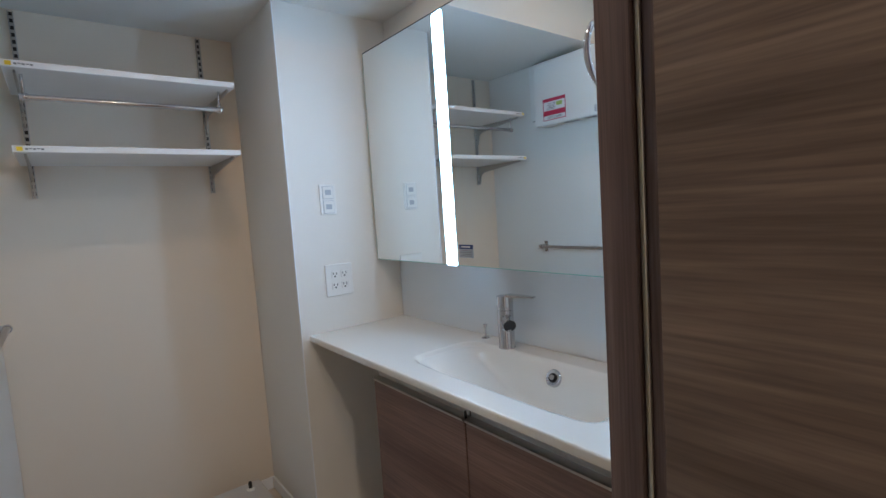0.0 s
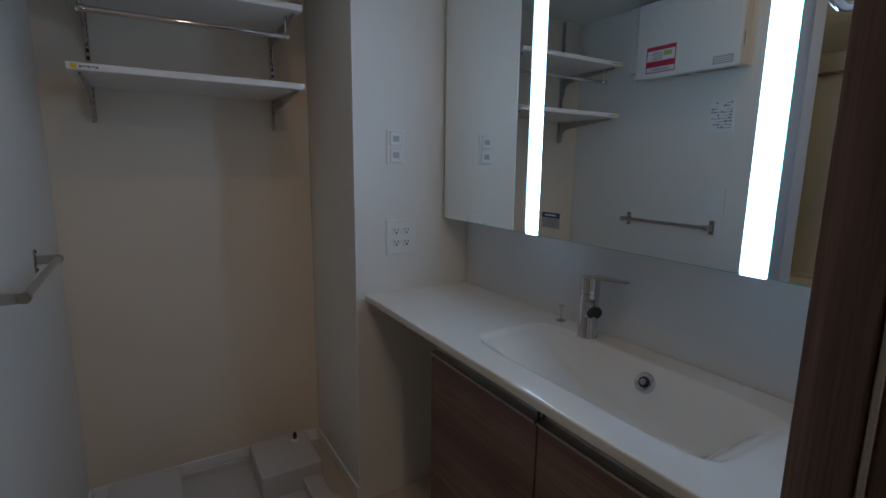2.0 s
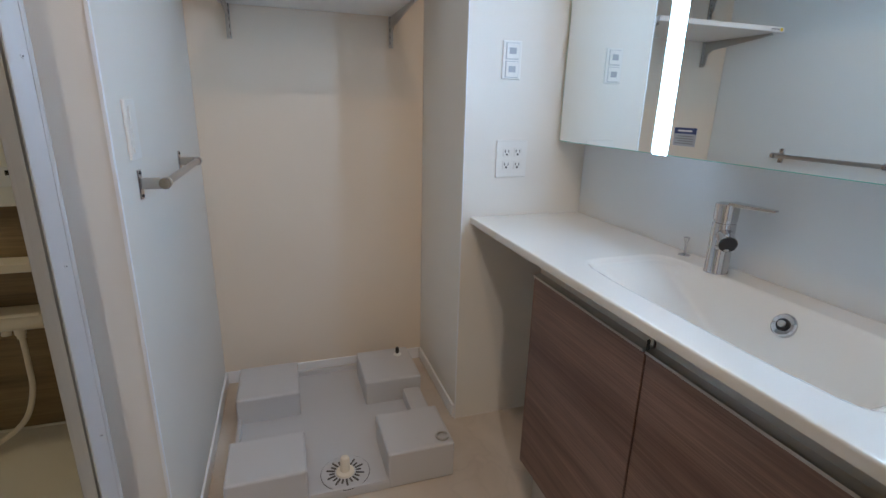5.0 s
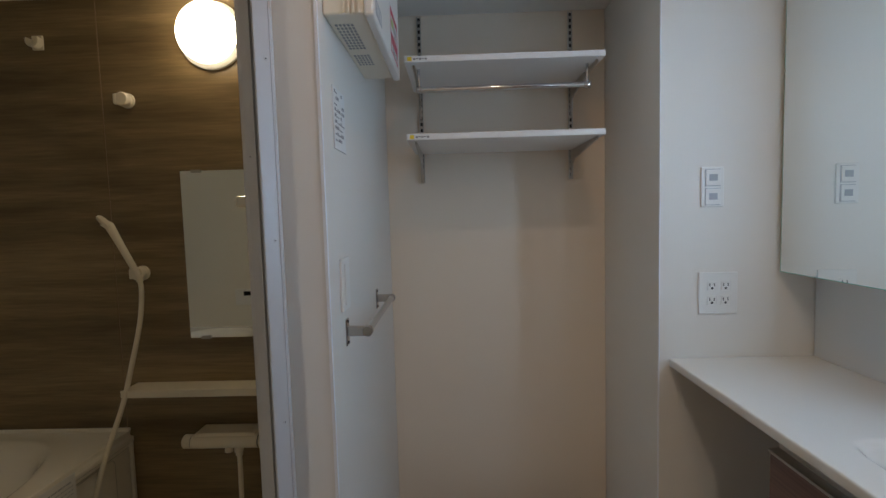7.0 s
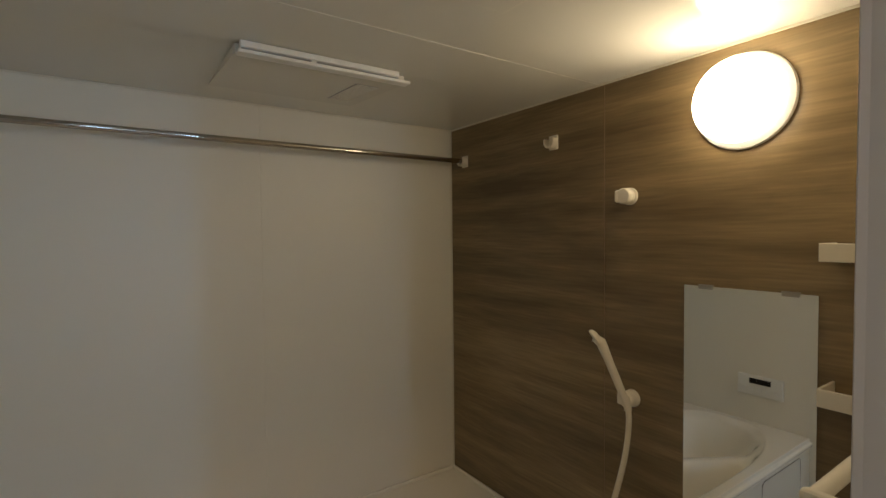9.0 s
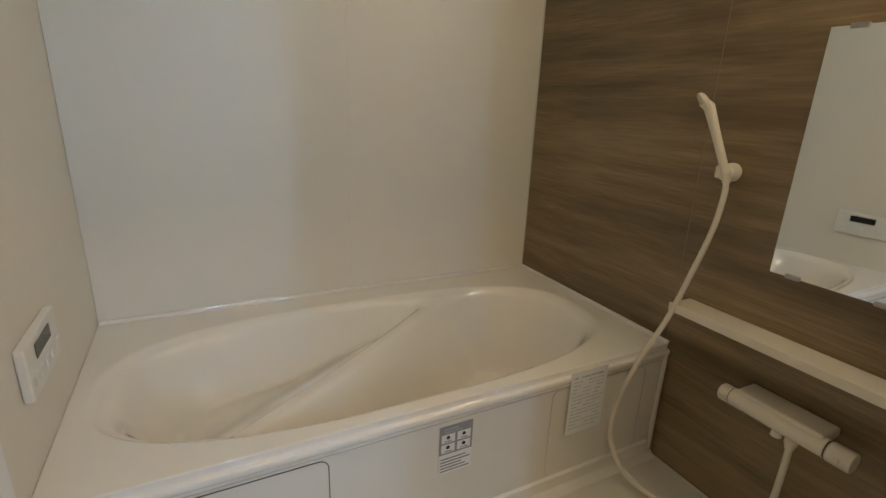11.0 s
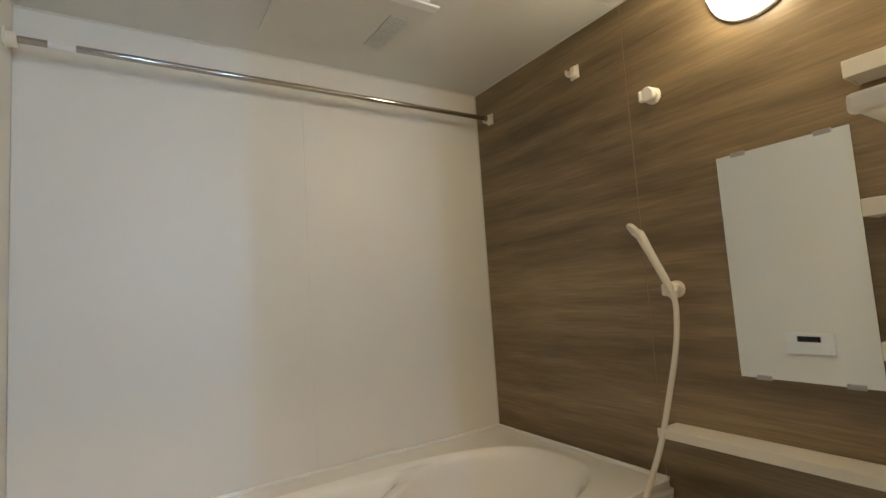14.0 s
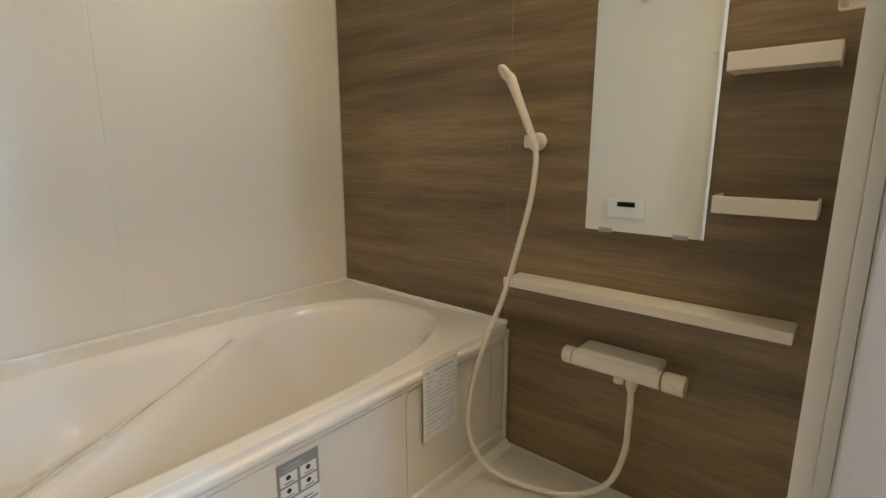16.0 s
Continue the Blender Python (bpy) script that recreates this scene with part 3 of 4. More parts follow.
t = thing("light_switch", (1.765, YW, 1.31), "white double switch plate with two small windows on the pier wall", "light switch")
plate_y(YW, 1.732, 1.798, 1.250, 1.366, t)
for z in (1.312, 1.257):
    b = part("rocker", box(1.744, 1.786, YW - 0.0105, YW - 0.0066, z, z + 0.046, 0.0014), M_PLASTIC, t, "white rocker")
    part("recess", box(1.7425, 1.7875, YW - 0.0069, YW - 0.0064, z - 0.0015, z + 0.0475), M_SILVL, t)
    part("window", box(1.753, 1.777, YW - 0.0112, YW - 0.0104, z + 0.014, z + 0.033, 0.0003), M_SILVL, b)
t = thing("outlet", (1.786, YW, 0.995), "white double socket plate with four sockets on the pier wall", "power outlet")
plate_y(YW, 1.728, 1.842, 0.934, 1.058, t)
for cx in (1.766, 1.806):
    for cz in (1.018, 0.975):
        o = part("socket", box(cx - 0.014, cx + 0.014, YW - 0.0085, YW - 0.0066, cz - 0.014, cz + 0.014, 0.002), M_PLASTIC, t)
        bm = box(cx - 0.0078, cx - 0.0052, YW - 0.0090, YW - 0.0086, cz - 0.001, cz + 0.008)
        box(cx + 0.0052, cx + 0.0078, YW - 0.0090, YW - 0.0086, cz - 0.001, cz + 0.008, bm=bm)
        bm = lathe((cx, YW - 0.0086, cz - 0.007), (0, -1, 0), [(0.0036, 0), (0.0036, 0.0004)], 12, bm=bm)
        part("slot", bm, M_DARK, o)
t = thing("blank_switch", (LX, 2.04, 1.1), "white blank switch plate on the towel rail wall", "light switch")
p = part("plate", box(LX + 0.0002, LX + 0.007, 2.003, 2.076, 1.040, 1.160, 0.0025), M_PLASTIC, t)
part("rocker", box(LX + 0.0072, LX + 0.010, 2.018, 2.062, 1.053, 1.147, 0.0012), M_PLASTIC, t)
t = thing("wall_notice", (LX, 2.06, 1.45), "white printed instruction sheet in a sleeve on the towel rail wall", "notice")
part("sheet", box(LX + 0.0002, LX + 0.0032, 2.003, 2.112, 1.400, 1.535, 0.001), M_LABEL, t)
bm = bmesh.new()
rng = random.Random(4)
for r in range(9):
    y = 2.013
    while y < 2.098:
        w = rng.uniform(0.006, 0.018)
        if rng.random() < 0.75:
            box(LX + 0.0034, LX + 0.0038, y, min(y + w, 2.103), 1.522 - r * 0.013, 1.522 - r * 0.013 + rng.choice((0.003, 0.007)), bm=bm)
        y += w + 0.004
part("print", bm, M_GREYL, t)

# ---- towel rail ----
t = thing("towel_rail", (LX, 2.26, 0.99), "brushed chrome square-armed towel rail on the wallpapered wall", "towel rail")
for y in (2.048, 2.485):
    a = part("bracket", box(LX + 0.0002, LX + 0.0045, y - 0.012, y + 0.012, 0.955, 1.018, 0.002), M_CHROME, t)
    bm = box(LX + 0.0046, LX + 0.050, y - 0.004, y + 0.004, 0.976, 1.000, 0.002)
    part("arm", bm, M_STEEL, a)
    part("end_cap", lathe((LX + 0.050, y - 0.009, 0.988), (0, 1, 0), [(0.0115, 0), (0.0125, 0.002), (0.0125, 0.016), (0.0115, 0.018)], 24), M_CHROME, a, smooth=40)
    for z in (0.962, 1.011):
        part("screw", lathe((LX + 0.0046, y, z), (1, 0, 0), [(0.004, 0), (0.003, 0.002), (0, 0.0022)], 12), M_DARK, a)
part("bar", tube([(LX + 0.050, 2.045, 0.988), (LX + 0.050, 2.475, 0.988)], 0.0085, 20), M_STEEL, t, smooth=40)

# ---- wall-hung control box (bath heater unit) ----
HY0, HY1, HZ0, HZ1, HD = 1.953, 2.430, 1.654, 1.985, 0.105
t = thing("wall_heater", (LX, 2.2, 1.65), "white wall-mounted heater unit with slotted vents and a red label", "heater")
part("body", box(LX + 0.0005, LX + HD - 0.0205, HY0 + 0.004, HY1, HZ0 + 0.006, HZ1, 0.004), M_CREAMPL, t)
f = part("front_cover", box(LX + HD - 0.020, LX + HD, HY0, HY1 + 0.006, HZ0, HZ1 + 0.002, 0.005), M_PLASTIC, t, "smooth white front cover")
for k in range(4):
    x = LX + HD - 0.064 + k * 0.010
    part("rib", box(x, x + 0.0045, HY0 - 0.002, HY0 + 0.0035, HZ0 + 0.006, HZ1 - 0.002, 0.001), M_CREAMPL, t)
    for z in (1.735,):
        part("slot", box(x + 0.006, x + 0.0085, HY0 + 0.0028, HY0 + 0.0038, z, z + 0.048), M_DARK, t)
bm = bmesh.new()
for y0, n in ((HY0 + 0.055, 9), (HY0 + 0.255, 5)):
    for r in range(n):
        for k in range(5):
            box(LX + 0.012 + k * 0.0085, LX + 0.0175 + k * 0.0085, y0 + r * 0.018, y0 + r * 0.018 + 0.011, HZ0 + 0.0052, HZ0 + 0.0058, bm=bm)
part("intake_grille", bm, M_GREYL, t, "rows of small intake slots", kind="stuff")
part("side_box", box(LX + 0.0005, LX + 0.050, HY1 + 0.003, HY1 + 0.085, 1.70, 2.005, 0.004), M_PLASTIC, t, "white pipe cover beside the heater")
wl = part("warning_label", box(LX + HD + 0.0003, LX + HD + 0.0009, 2.227, 2.380, 1.665, 1.796), M_LABEL, t, "white label with red bars")
bm = box(LX + HD + 0.001, LX + HD + 0.0014, 2.230, 2.377, 1.772, 1.789)
box(LX + HD + 0.001, LX + HD + 0.0014, 2.230, 2.377, 1.700, 1.726, bm=bm)
box(LX + HD + 0.001, LX + HD + 0.0014, 2.230, 2.234, 1.675, 1.789, bm=bm)
box(LX + HD + 0.001, LX + HD + 0.0014, 2.373, 2.377, 1.675, 1.789, bm=bm)
box(LX + HD + 0.001, LX + HD + 0.0014, 2.230, 2.377, 1.675, 1.679, bm=bm)
part("red_bar", bm, M_RED, wl)
bm = box(LX + HD + 0.001, LX + HD + 0.0014, 2.250, 2.290, 1.745, 1.765)
part("green_mark", bm, M_GREEN, wl)
bm = bmesh.new()
for k in range(5):
    box(LX + HD + 0.001, LX + HD + 0.0014, 2.297, 2.352 - 0.007 * (k % 3), 1.732 + 0.007 * k, 1.7345 + 0.007 * k, bm=bm)
for k in range(2):
    box(LX + HD + 0.001, LX + HD + 0.0014, 2.255, 2.350, 1.684 + 0.007 * k, 1.687 + 0.007 * k, bm=bm)
part("print", bm, M_PRINT, wl)
gl = part("rating_label", box(LX + HD + 0.0003, LX + HD + 0.0009, 1.978, 2.060, 1.668, 1.700), M_SILVL, t, "grey rating label")
bm = bmesh.new()
for k in range(3):
    box(LX + HD + 0.001, LX + HD + 0.0013, 1.984, 2.054, 1.674 + 0.008 * k, 1.677 + 0.008 * k, bm=bm)
part("print", bm, M_LABEL, gl)

# ---- laundry shelves ----
def slotted_rail(x):
    t = thing("wall_standard", (x, YB, 1.7), "slotted chrome wall standard screwed to the back wall", "shelf rail", "shelf rails on the back wall")
    bm = box(x - 0.008, x - 0.005, YB - 0.011, YB - 0.0005, 1.375, 2.012)
    box(x + 0.005, x + 0.008, YB - 0.011, YB - 0.0005, 1.375, 2.012, bm=bm)
    z = 1.375
    while z < 2.005:
        box(x - 0.0052, x + 0.0052, YB - 0.0112, YB - 0.0096, z, z + 0.010, bm=bm)
        z += 0.0235
    part("rail", bm, M_STEEL, t)
    part("slot_back", box(x - 0.0048, x + 0.0048, YB - 0.004, YB - 0.001, 1.377, 2.010), M_DARK, t)
    return t


RX = (0.895, 1.478)
for x in RX:
    slotted_rail(x)


def bracket(x, zt):
    t = thing("shelf_bracket", (x, YB, zt), "chrome cantilever shelf bracket under a white shelf", "shelf bracket", "shelf brackets on the back wall")
    bm = bmesh.new()
    out = [(YB - 0.010, zt - 0.0005), (YB - 0.355, zt - 0.0005), (YB - 0.357, zt - 0.009), (YB - 0.25, zt - 0.020), (YB - 0.06, zt - 0.040), (YB - 0.034, zt - 0.056), (YB - 0.024, zt - 0.105), (YB - 0.012, zt - 0.112)]
    extrude_profile(out, "x", x - 0.0028, x + 0.0028, bm)
    part("blade", bm, M_STEEL, t)
    return t


def shelf(zt):
    t = thing("wall_shelf", (1.18, 2.69, zt), "white laminated wall shelf on chrome brackets", "shelf")
    part("board", box(0.868, 1.497, 2.503, YB - 0.013, zt - 0.020, zt, 0.0025), M_SHELF, t)
    part("sticker", box(0.878, 0.892, 2.5018, 2.5028, zt - 0.016, zt - 0.004), M_YELLOW, t, "yellow sticker")
    bm = bmesh.new()
    for k in range(5):
        box(0.897 + 0.009 * k, 0.904 + 0.009 * k, 2.5018, 2.5028, zt - 0.013 + 0.002 * (k % 2), zt - 0.008, bm=bm)
    part("print", bm, M_PRINT, t)


shelf(1.748)
shelf(1.507)
for x in RX:
    for z in (1.728, 1.487):
        bracket(x, z)
t = thing("hanger_rail", (1.18, 2.577, 1.66), "chrome hanging rail below the upper shelf", "hanging rail")
part("bar", tube([(0.905, 2.577, 1.661), (1.462, 2.577, 1.661)], 0.0085, 20), M_CHROME, t, smooth=40)
for x in (0.908, 1.459):
    h = part("hanger", tube([(x, 2.577, 1.668), (x, 2.577, 1.7275)], 0.0045, 12), M_CHROME, t, smooth=40)
    part("end_cap", lathe((x - 0.011, 2.577, 1.661), (1, 0, 0), [(0.010, 0), (0.0115, 0.002), (0.0115, 0.020), (0.010, 0.022)], 20), M_CHROME, h, smooth=40)
t = thing("plastic_bag", (1.12, 2.62, 1.748), "flat clear plastic bag of fittings lying on the upper shelf", "bag")
bm = bmesh.new()
gx, gy = np.linspace(0.99, 1.24, 30), np.linspace(2.53, 2.68, 16)
bb, g = heightfield(gx, gy, lambda x, y: 1.7495 + 0.026 * max(0.0, 1 - ((x - 1.115) / 0.125) ** 2) * max(0.0, 1 - ((y - 2.605) / 0.075) ** 2) * (0.7 + 0.5 * noise.noise(Vector((x * 40, y * 40, 0)))))
part("bag", bb, M_BAG, t, smooth=50)

# ---- washing machine pan ----
def make_pan():
    x0, x1, y0, y1 = 0.828, 1.512, 2.106, 2.822
    t = thing("washing_machine_pan", (1.17, 2.46, 0), "light grey plastic washing machine pan with four raised corner blocks", "washing machine pan")
    bm = box(x0, x1, y0, y1, 0.0008, 0.030, 0.004)
    part("tray", bm, M_PAN, t)
    bm = box(x0 + 0.002, x0 + 0.016, y0, y1, 0.028, 0.052, 0.003)
    box(x1 - 0.016, x1 - 0.002, y0, y1, 0.028, 0.052, 0.003, bm=bm)
    box(x0 + 0.002, x1 - 0.002, y1 - 0.016, y1 - 0.002, 0.028, 0.052, 0.003, bm=bm)
    box(x0 + 0.002, x1 - 0.002, y0 + 0.001, y0 + 0.012, 0.028, 0.036, 0.003, bm=bm)
    part("rim", bm, M_PAN, t)
    for a, b, c, d in ((x0, 1.056, y0, 2.300), (1.296, x1, y0, 2.318), (x0, 1.050, 2.530, 2.765), (1.294, x1 + 0.004, 2.525, 2.775)):
        part("corner_block", box(a - 0.001 if a < 1.1 else a, b + (0.001 if a > 1.1 else 0), c - 0.001 if c < 2.2 else c, d, 0.0006, 0.128, 0.008, 3), M_PAN, t, "raised grey block")
    part("side_step", box(1.44, 1.508, 2.320, 2.524, 0.030, 0.080, 0.005), M_PAN, t)
    cx, cy = 1.172, 2.182
    dr = part("drain", lathe((cx, cy, 0.029), (0, 0, 1), [(0.076, 0), (0.076, 0.003), (0.072, 0.004), (0.070, 0.003), (0, 0.003)], 48), M_PAN, t, "round drain cover", 30)
    part("ring_gap", lathe((cx, cy, 0.0302), (0, 0, 1), [(0.0775, 0), (0.0775, 0.0008), (0, 0.0008)], 48), M_DARK, dr)
    bm = bmesh.new()
    for k in range(20):
        a = 2 * math.pi * k / 20
        r0, r1 = (0.034, 0.060) if k % 2 else (0.034, 0.050)
        tube([(cx + math.cos(a) * r0, cy + math.sin(a) * r0, 0.0325), (cx + math.cos(a) * r1, cy + math.sin(a) * r1, 0.0325)], 0.0030, 6, bm)
    part("slot", bm, M_GROOVE, dr)
    part("drain_pipe", lathe((cx, cy, 0.030), (0, 0, 1), [(0.030, 0), (0.028, 0.008), (0.016, 0.012), (0.0145, 0.052), (0.0125, 0.058), (0.010, 0.060), (0, 0.060)], 28), M_CREAMPL, t, "cream drain elbow stub", 40)
    ck = part("cable_clip", tube([(1.482 + 0.019 * math.cos(a), 2.140 + 0.019 * math.sin(a), 0.1325) for a in np.linspace(0.4, 5.6, 24)], 0.0038, 10), M_STEEL, t, "small open cable clip", 60)


make_pan()
t = thing("laundry_valve", (1.461, 2.71, 0.128), "small dark stub valve on the rear pan block", "valve")
part("flange", lathe((1.461, 2.71, 0.1285), (0, 0, 1), [(0.016, 0), (0.016, 0.003), (0.010, 0.005), (0.010, 0.009)], 24), M_PLASTIC, t, smooth=40)
part("stem", lathe((1.461, 2.71, 0.1376), (0, 0, 1), [(0.0075, 0), (0.0075, 0.020), (0.005, 0.026), (0, 0.027)], 20), M_DARK, t, smooth=40)

# floor hatch
t = thing("floor_hatch", (1.2, 1.48, 0), "underfloor inspection hatch with a thin metal frame in the vinyl floor", "floor hatch")
hx0, hx1, hy0, hy1 = 0.98, 1.424, 1.26, 1.714
bm = box(hx0, hx1, hy1 - 0.007, hy1, 0.0004, 0.0032)
box(hx0, hx1, hy0, hy0 + 0.007, 0.0004, 0.0032, bm=bm)
box(hx0, hx0 + 0.007, hy0 + 0.007, hy1 - 0.007, 0.0004, 0.0032, bm=bm)
box(hx1 - 0.007, hx1, hy0 + 0.007, hy1 - 0.007, 0.0004, 0.0032, bm=bm)
part("frame", bm, M_STEEL, t)
part("lid", box(hx0 + 0.012, hx1 - 0.012, hy0 + 0.012, hy1 - 0.012, 0.0004, 0.0022), M_FLOOR, t)

# entrance door leaf, open into the hall
t = thing("washroom_door", (1.52, 0.93, 0.01), "open dark brown wood-grain interior door", "door")
part("leaf", box(1.500, 1.536, 0.18, 0.943, 0.012, 2.015, 0.0015), M_WOODD, t)
hd = part("handle_plate", box(1.492, 1.4995, 0.235, 0.285, 0.93, 1.08, 0.002), M_STEEL, t)
part("lever", tube([(1.494, 0.26, 1.02), (1.450, 0.26, 1.02), (1.445, 0.28, 1.02), (1.445, 0.37, 1.02)], 0.008, 12), M_STEEL, hd, smooth=50)

# ceiling downlights
for x, y in ((1.25, 1.42), (1.0, -0.3)):
    t = thing("downlight", (x, y, CEI), "round recessed ceiling downlight, lit", "ceiling light", "ceiling downlights")
    part("ring", lathe((x, y, CEI - 0.0005), (0, 0, -1), [(0.060, 0), (0.060, 0.003), (0.052, 0.004)], 40), M_TRIM, t, smooth=40)
    part("diffuser", lathe((x, y, CEI - 0.001), (0, 0, -1), [(0.046, 0), (0.046, 0.0035), (0, 0.0036)], 32), M_DOWN, t)

# ---- bathtub ----
TZ = 0.545
TX1 = -0.108


def tub_z(x, y):
    """The tub's surface under the rim: a long bowl with a sloping back, and a deep oval part cut off by a slanting arm rest."""
    cx, cy, hx, hy = -0.462, 1.735, 0.300, 0.705
    d = (abs((x - cx) / hx) ** 2.8 + abs((y - cy) / hy) ** 2.8) ** (1 / 2.8)
    s = (x + 0.46) * 0.836 + (y - 1.62) * 0.549
    ridge = 0.045 - 0.033 * smoothstep(1.55, 2.15, y)
    if s > 0:
        depth = ridge + 0.300 * smoothstep(0.012, 0.17, s)
    else:
        depth = ridge + 0.060 * smoothstep(0.012, 0.075, -s) + 0.100 * smoothstep(0.05, 0.30, -s)
    return TZ - 0.012 * smoothstep(1.03, 0.995, d) - depth * smoothstep(1.0, 0.80, d)


def make_tub():
    t = thing("bathtub", (-0.5, 1.75, BZ0), "built-in cream acrylic bathtub with a slanting inner arm rest", "bathtub")
    xs = list(np.linspace(BX0 + 0.001, TX1 - 0.010, 110))
    ys = list(np.linspace(BY0 + 0.001, BY1 - 0.001, 190))
    b, g = heightfield(xs, ys, tub_z)
    prev = g[-1]
    for x, z in ((TX1 - 0.0070, TZ - 0.0001), (TX1 - 0.0062, TZ - 0.0007), (TX1 - 0.0056, TZ - 0.0018), (TX1 - 0.0053, TZ - 0.0035), (TX1 - 0.0050, TZ - 0.015), (TX1 - 0.0030, TZ - 0.0175), (TX1 + 0.0040, TZ - 0.0188), (TX1 + 0.0065, TZ - 0.021), (TX1 + 0.0065, TZ - 0.034), (TX1 + 0.005, TZ - 0.036), (TX1 - 0.004, TZ - 0.037)):
        row = [b.verts.new((x, v.co.y, z)) for v in prev]
        for j in range(len(ys) - 1):
            b.faces.new((prev[j], prev[j + 1], row[j + 1], row[j]))
        prev = row
    part("shell", b, M_TUB, t, smooth=80)
    part("rim_flange", box(BX0 + 0.0008, TX1, BY1 - 0.012, BY1 - 0.0006, TZ - 0.002, TZ + 0.012, 0.004), M_TUB, t)
    part("rim_flange", box(BX0 + 0.0006, BX0 + 0.012, BY0 + 0.001, BY1 - 0.013, TZ - 0.002, TZ + 0.012, 0.004), M_TUB, t)
    a = thing("bath_apron", (TX1, 1.75, BZ0), "cream front panel of the bathtub with a removable access panel", "bath panel")
    pr = [(TX1 - 0.030, TZ - 0.038), (TX1 - 0.001, TZ - 0.038), (TX1 + 0.001, TZ - 0.048), (TX1 - 0.006, TZ - 0.056), (TX1 - 0.004, BZ0 + 0.055), (TX1 + 0.004, BZ0 + 0.050), (TX1 + 0.008, BZ0 + 0.020),
          (TX1 + 0.030, BZ0 + 0.0015), (TX1 - 0.030, BZ0 + 0.0015)]
    part("panel", extrude_profile(pr, "y", BY0 + 0.001, BY1 - 0.006), M_APRON, a, smooth=25)

    def outline(y0, y1, z0, z1, w, r=0.022):
        P = []
        for cy, cz, s in ((y0 + r, z0 + r, 180), (y1 - r, z0 + r, 270), (y1 - r, z1 - r, 0), (y0 + r, z1 - r, 90)):
            for k in range(7):
                th = radians(s + 15 * k)
                P.append((TX1 - 0.0048, cy + r * math.cos(th), cz + r * math.sin(th)))
        P.append(P[0])
        return tube(P, w, 6)
    part("access_joint", outline(1.080, 1.478, BZ0 + 0.048, 0.482, 0.0012), M_GROOVE, a)
    part("panel_joint", outline(2.092, 2.448, BZ0 + 0.055, 0.487, 0.0009), M_GREYB, a)
    part("end_strip", box(TX1 - 0.002, TX1 + 0.009, BY1 - 0.020, BY1 - 0.006, BZ0 + 0.001, TZ - 0.03, 0.003), M_APRON, a)


make_tub()

LXX = TX1 - 0.0046
t = thing("care_label", (LXX, 1.79, 0.41), "grey and white care label stuck on the bath panel", "label")
part("paper", box(LXX, LXX + 0.0008, 1.747, 1.840, 0.338, 0.479), M_LABEL, t)
part("header", box(LXX + 0.0009, LXX + 0.0012, 1.747, 1.840, 0.396, 0.479), M_GREYL, t)
for y in (1.753, 1.797):
    for z in (0.401, 0.430):
        ic = part("icon_box", box(LXX + 0.0013, LXX + 0.0016, y, y + 0.037, z, z + 0.024), M_LABEL, t)
        part("icon", lathe((LXX + 0.0017, y + 0.018, z + 0.015), (1, 0, 0), [(0.0055, 0), (0.0055, 0.0003)], 8), M_DARK, ic)
        part("caption", box(LXX + 0.0017, LXX + 0.0019, y + 0.009, y + 0.029, z + 0.003, z + 0.0055), M_PRINT, ic)
bm = box(LXX + 0.0013, LXX + 0.0016, 1.760, 1.800, 0.466, 0.470)
box(LXX + 0.0013, LXX + 0.0016, 1.760, 1.808, 0.459, 0.462, bm=bm)
part("title", bm, M_SILVL, t)
bm = bmesh.new()
for k in range(5):
    box(LXX + 0.0009, LXX + 0.0012, 1.752, 1.835 - 0.012 * (k % 3), 0.344 + 0.009 * k, 0.3475 + 0.009 * k, bm=bm)
part("print", bm, M_PRINT, t)
t = thing("paper_notice", (LXX + 0.008, 2.2, 0.44), "white printed instruction sheet taped to the bath rim", "notice")
part("sheet", box(TX1 + 0.0072, TX1 + 0.008, 2.140, 2.272, 0.338, 0.540), M_LABEL, t)
bm = bmesh.new()
rng = random.Random(9)
for r in range(15):
    y = 2.150
    while y < 2.255:
        w = rng.uniform(0.006, 0.022)
        if rng.random() < 0.8:
            box(TX1 + 0.0081, TX1 + 0.0084, y, min(y + w, 2.262), 0.517 - r * 0.0115, 0.517 - r * 0.0115 + (0.005 if r == 0 else 0.002), bm=bm)
        y += w + 0.003
part("print", bm, M_SILVL, t)

# floor drain cover
t = thing("floor_drain_cover", (0.02, 1.79, BZ0), "square cream drain cover in the bathroom floor", "drain cover")
bm = box(-0.0737, 0.0837, 1.7063, 1.8587, BZ0 + 0.0004, BZ0 + 0.0016)
part("gap", bm, M_GROOVE, t)
part("lid", box(-0.072, 0.082, 1.708, 1.857, BZ0 + 0.0018, BZ0 + 0.0045, 0.0015), M_BFLOOR, t)

# ---- brown wall fittings ----
YN = BY1
t = thing("wall_lamp", (0.25, YN, 1.845), "round white glass dome wall lamp, lit warm", "wall lamp")
part("base", lathe((0.254, YN - 0.0005, 1.839), (0, -1, 0), [(0.106, 0), (0.108, 0.004), (0.106, 0.012), (0.098, 0.017), (0.088, 0.0266)], 56), M_PLASTIC, t, smooth=40)
R = 0.0945
prof = [(R * math.cos(a), 0.012 + 0.050 * math.sin(a)) for a in np.linspace(0.45, math.pi / 2, 14)]
part("shade", lathe((0.254, YN - 0.0270, 1.839), (0, -1, 0), prof, 64), M_DOME, t, "glowing white dome", 60)
prof = [(R - 0.005, 0), (R, 0.004), (R, 0.012)] + [(R * math.cos(a), 0.012 + 0.050 * math.sin(a)) for a in np.linspace(0.10, 0.44, 5)]
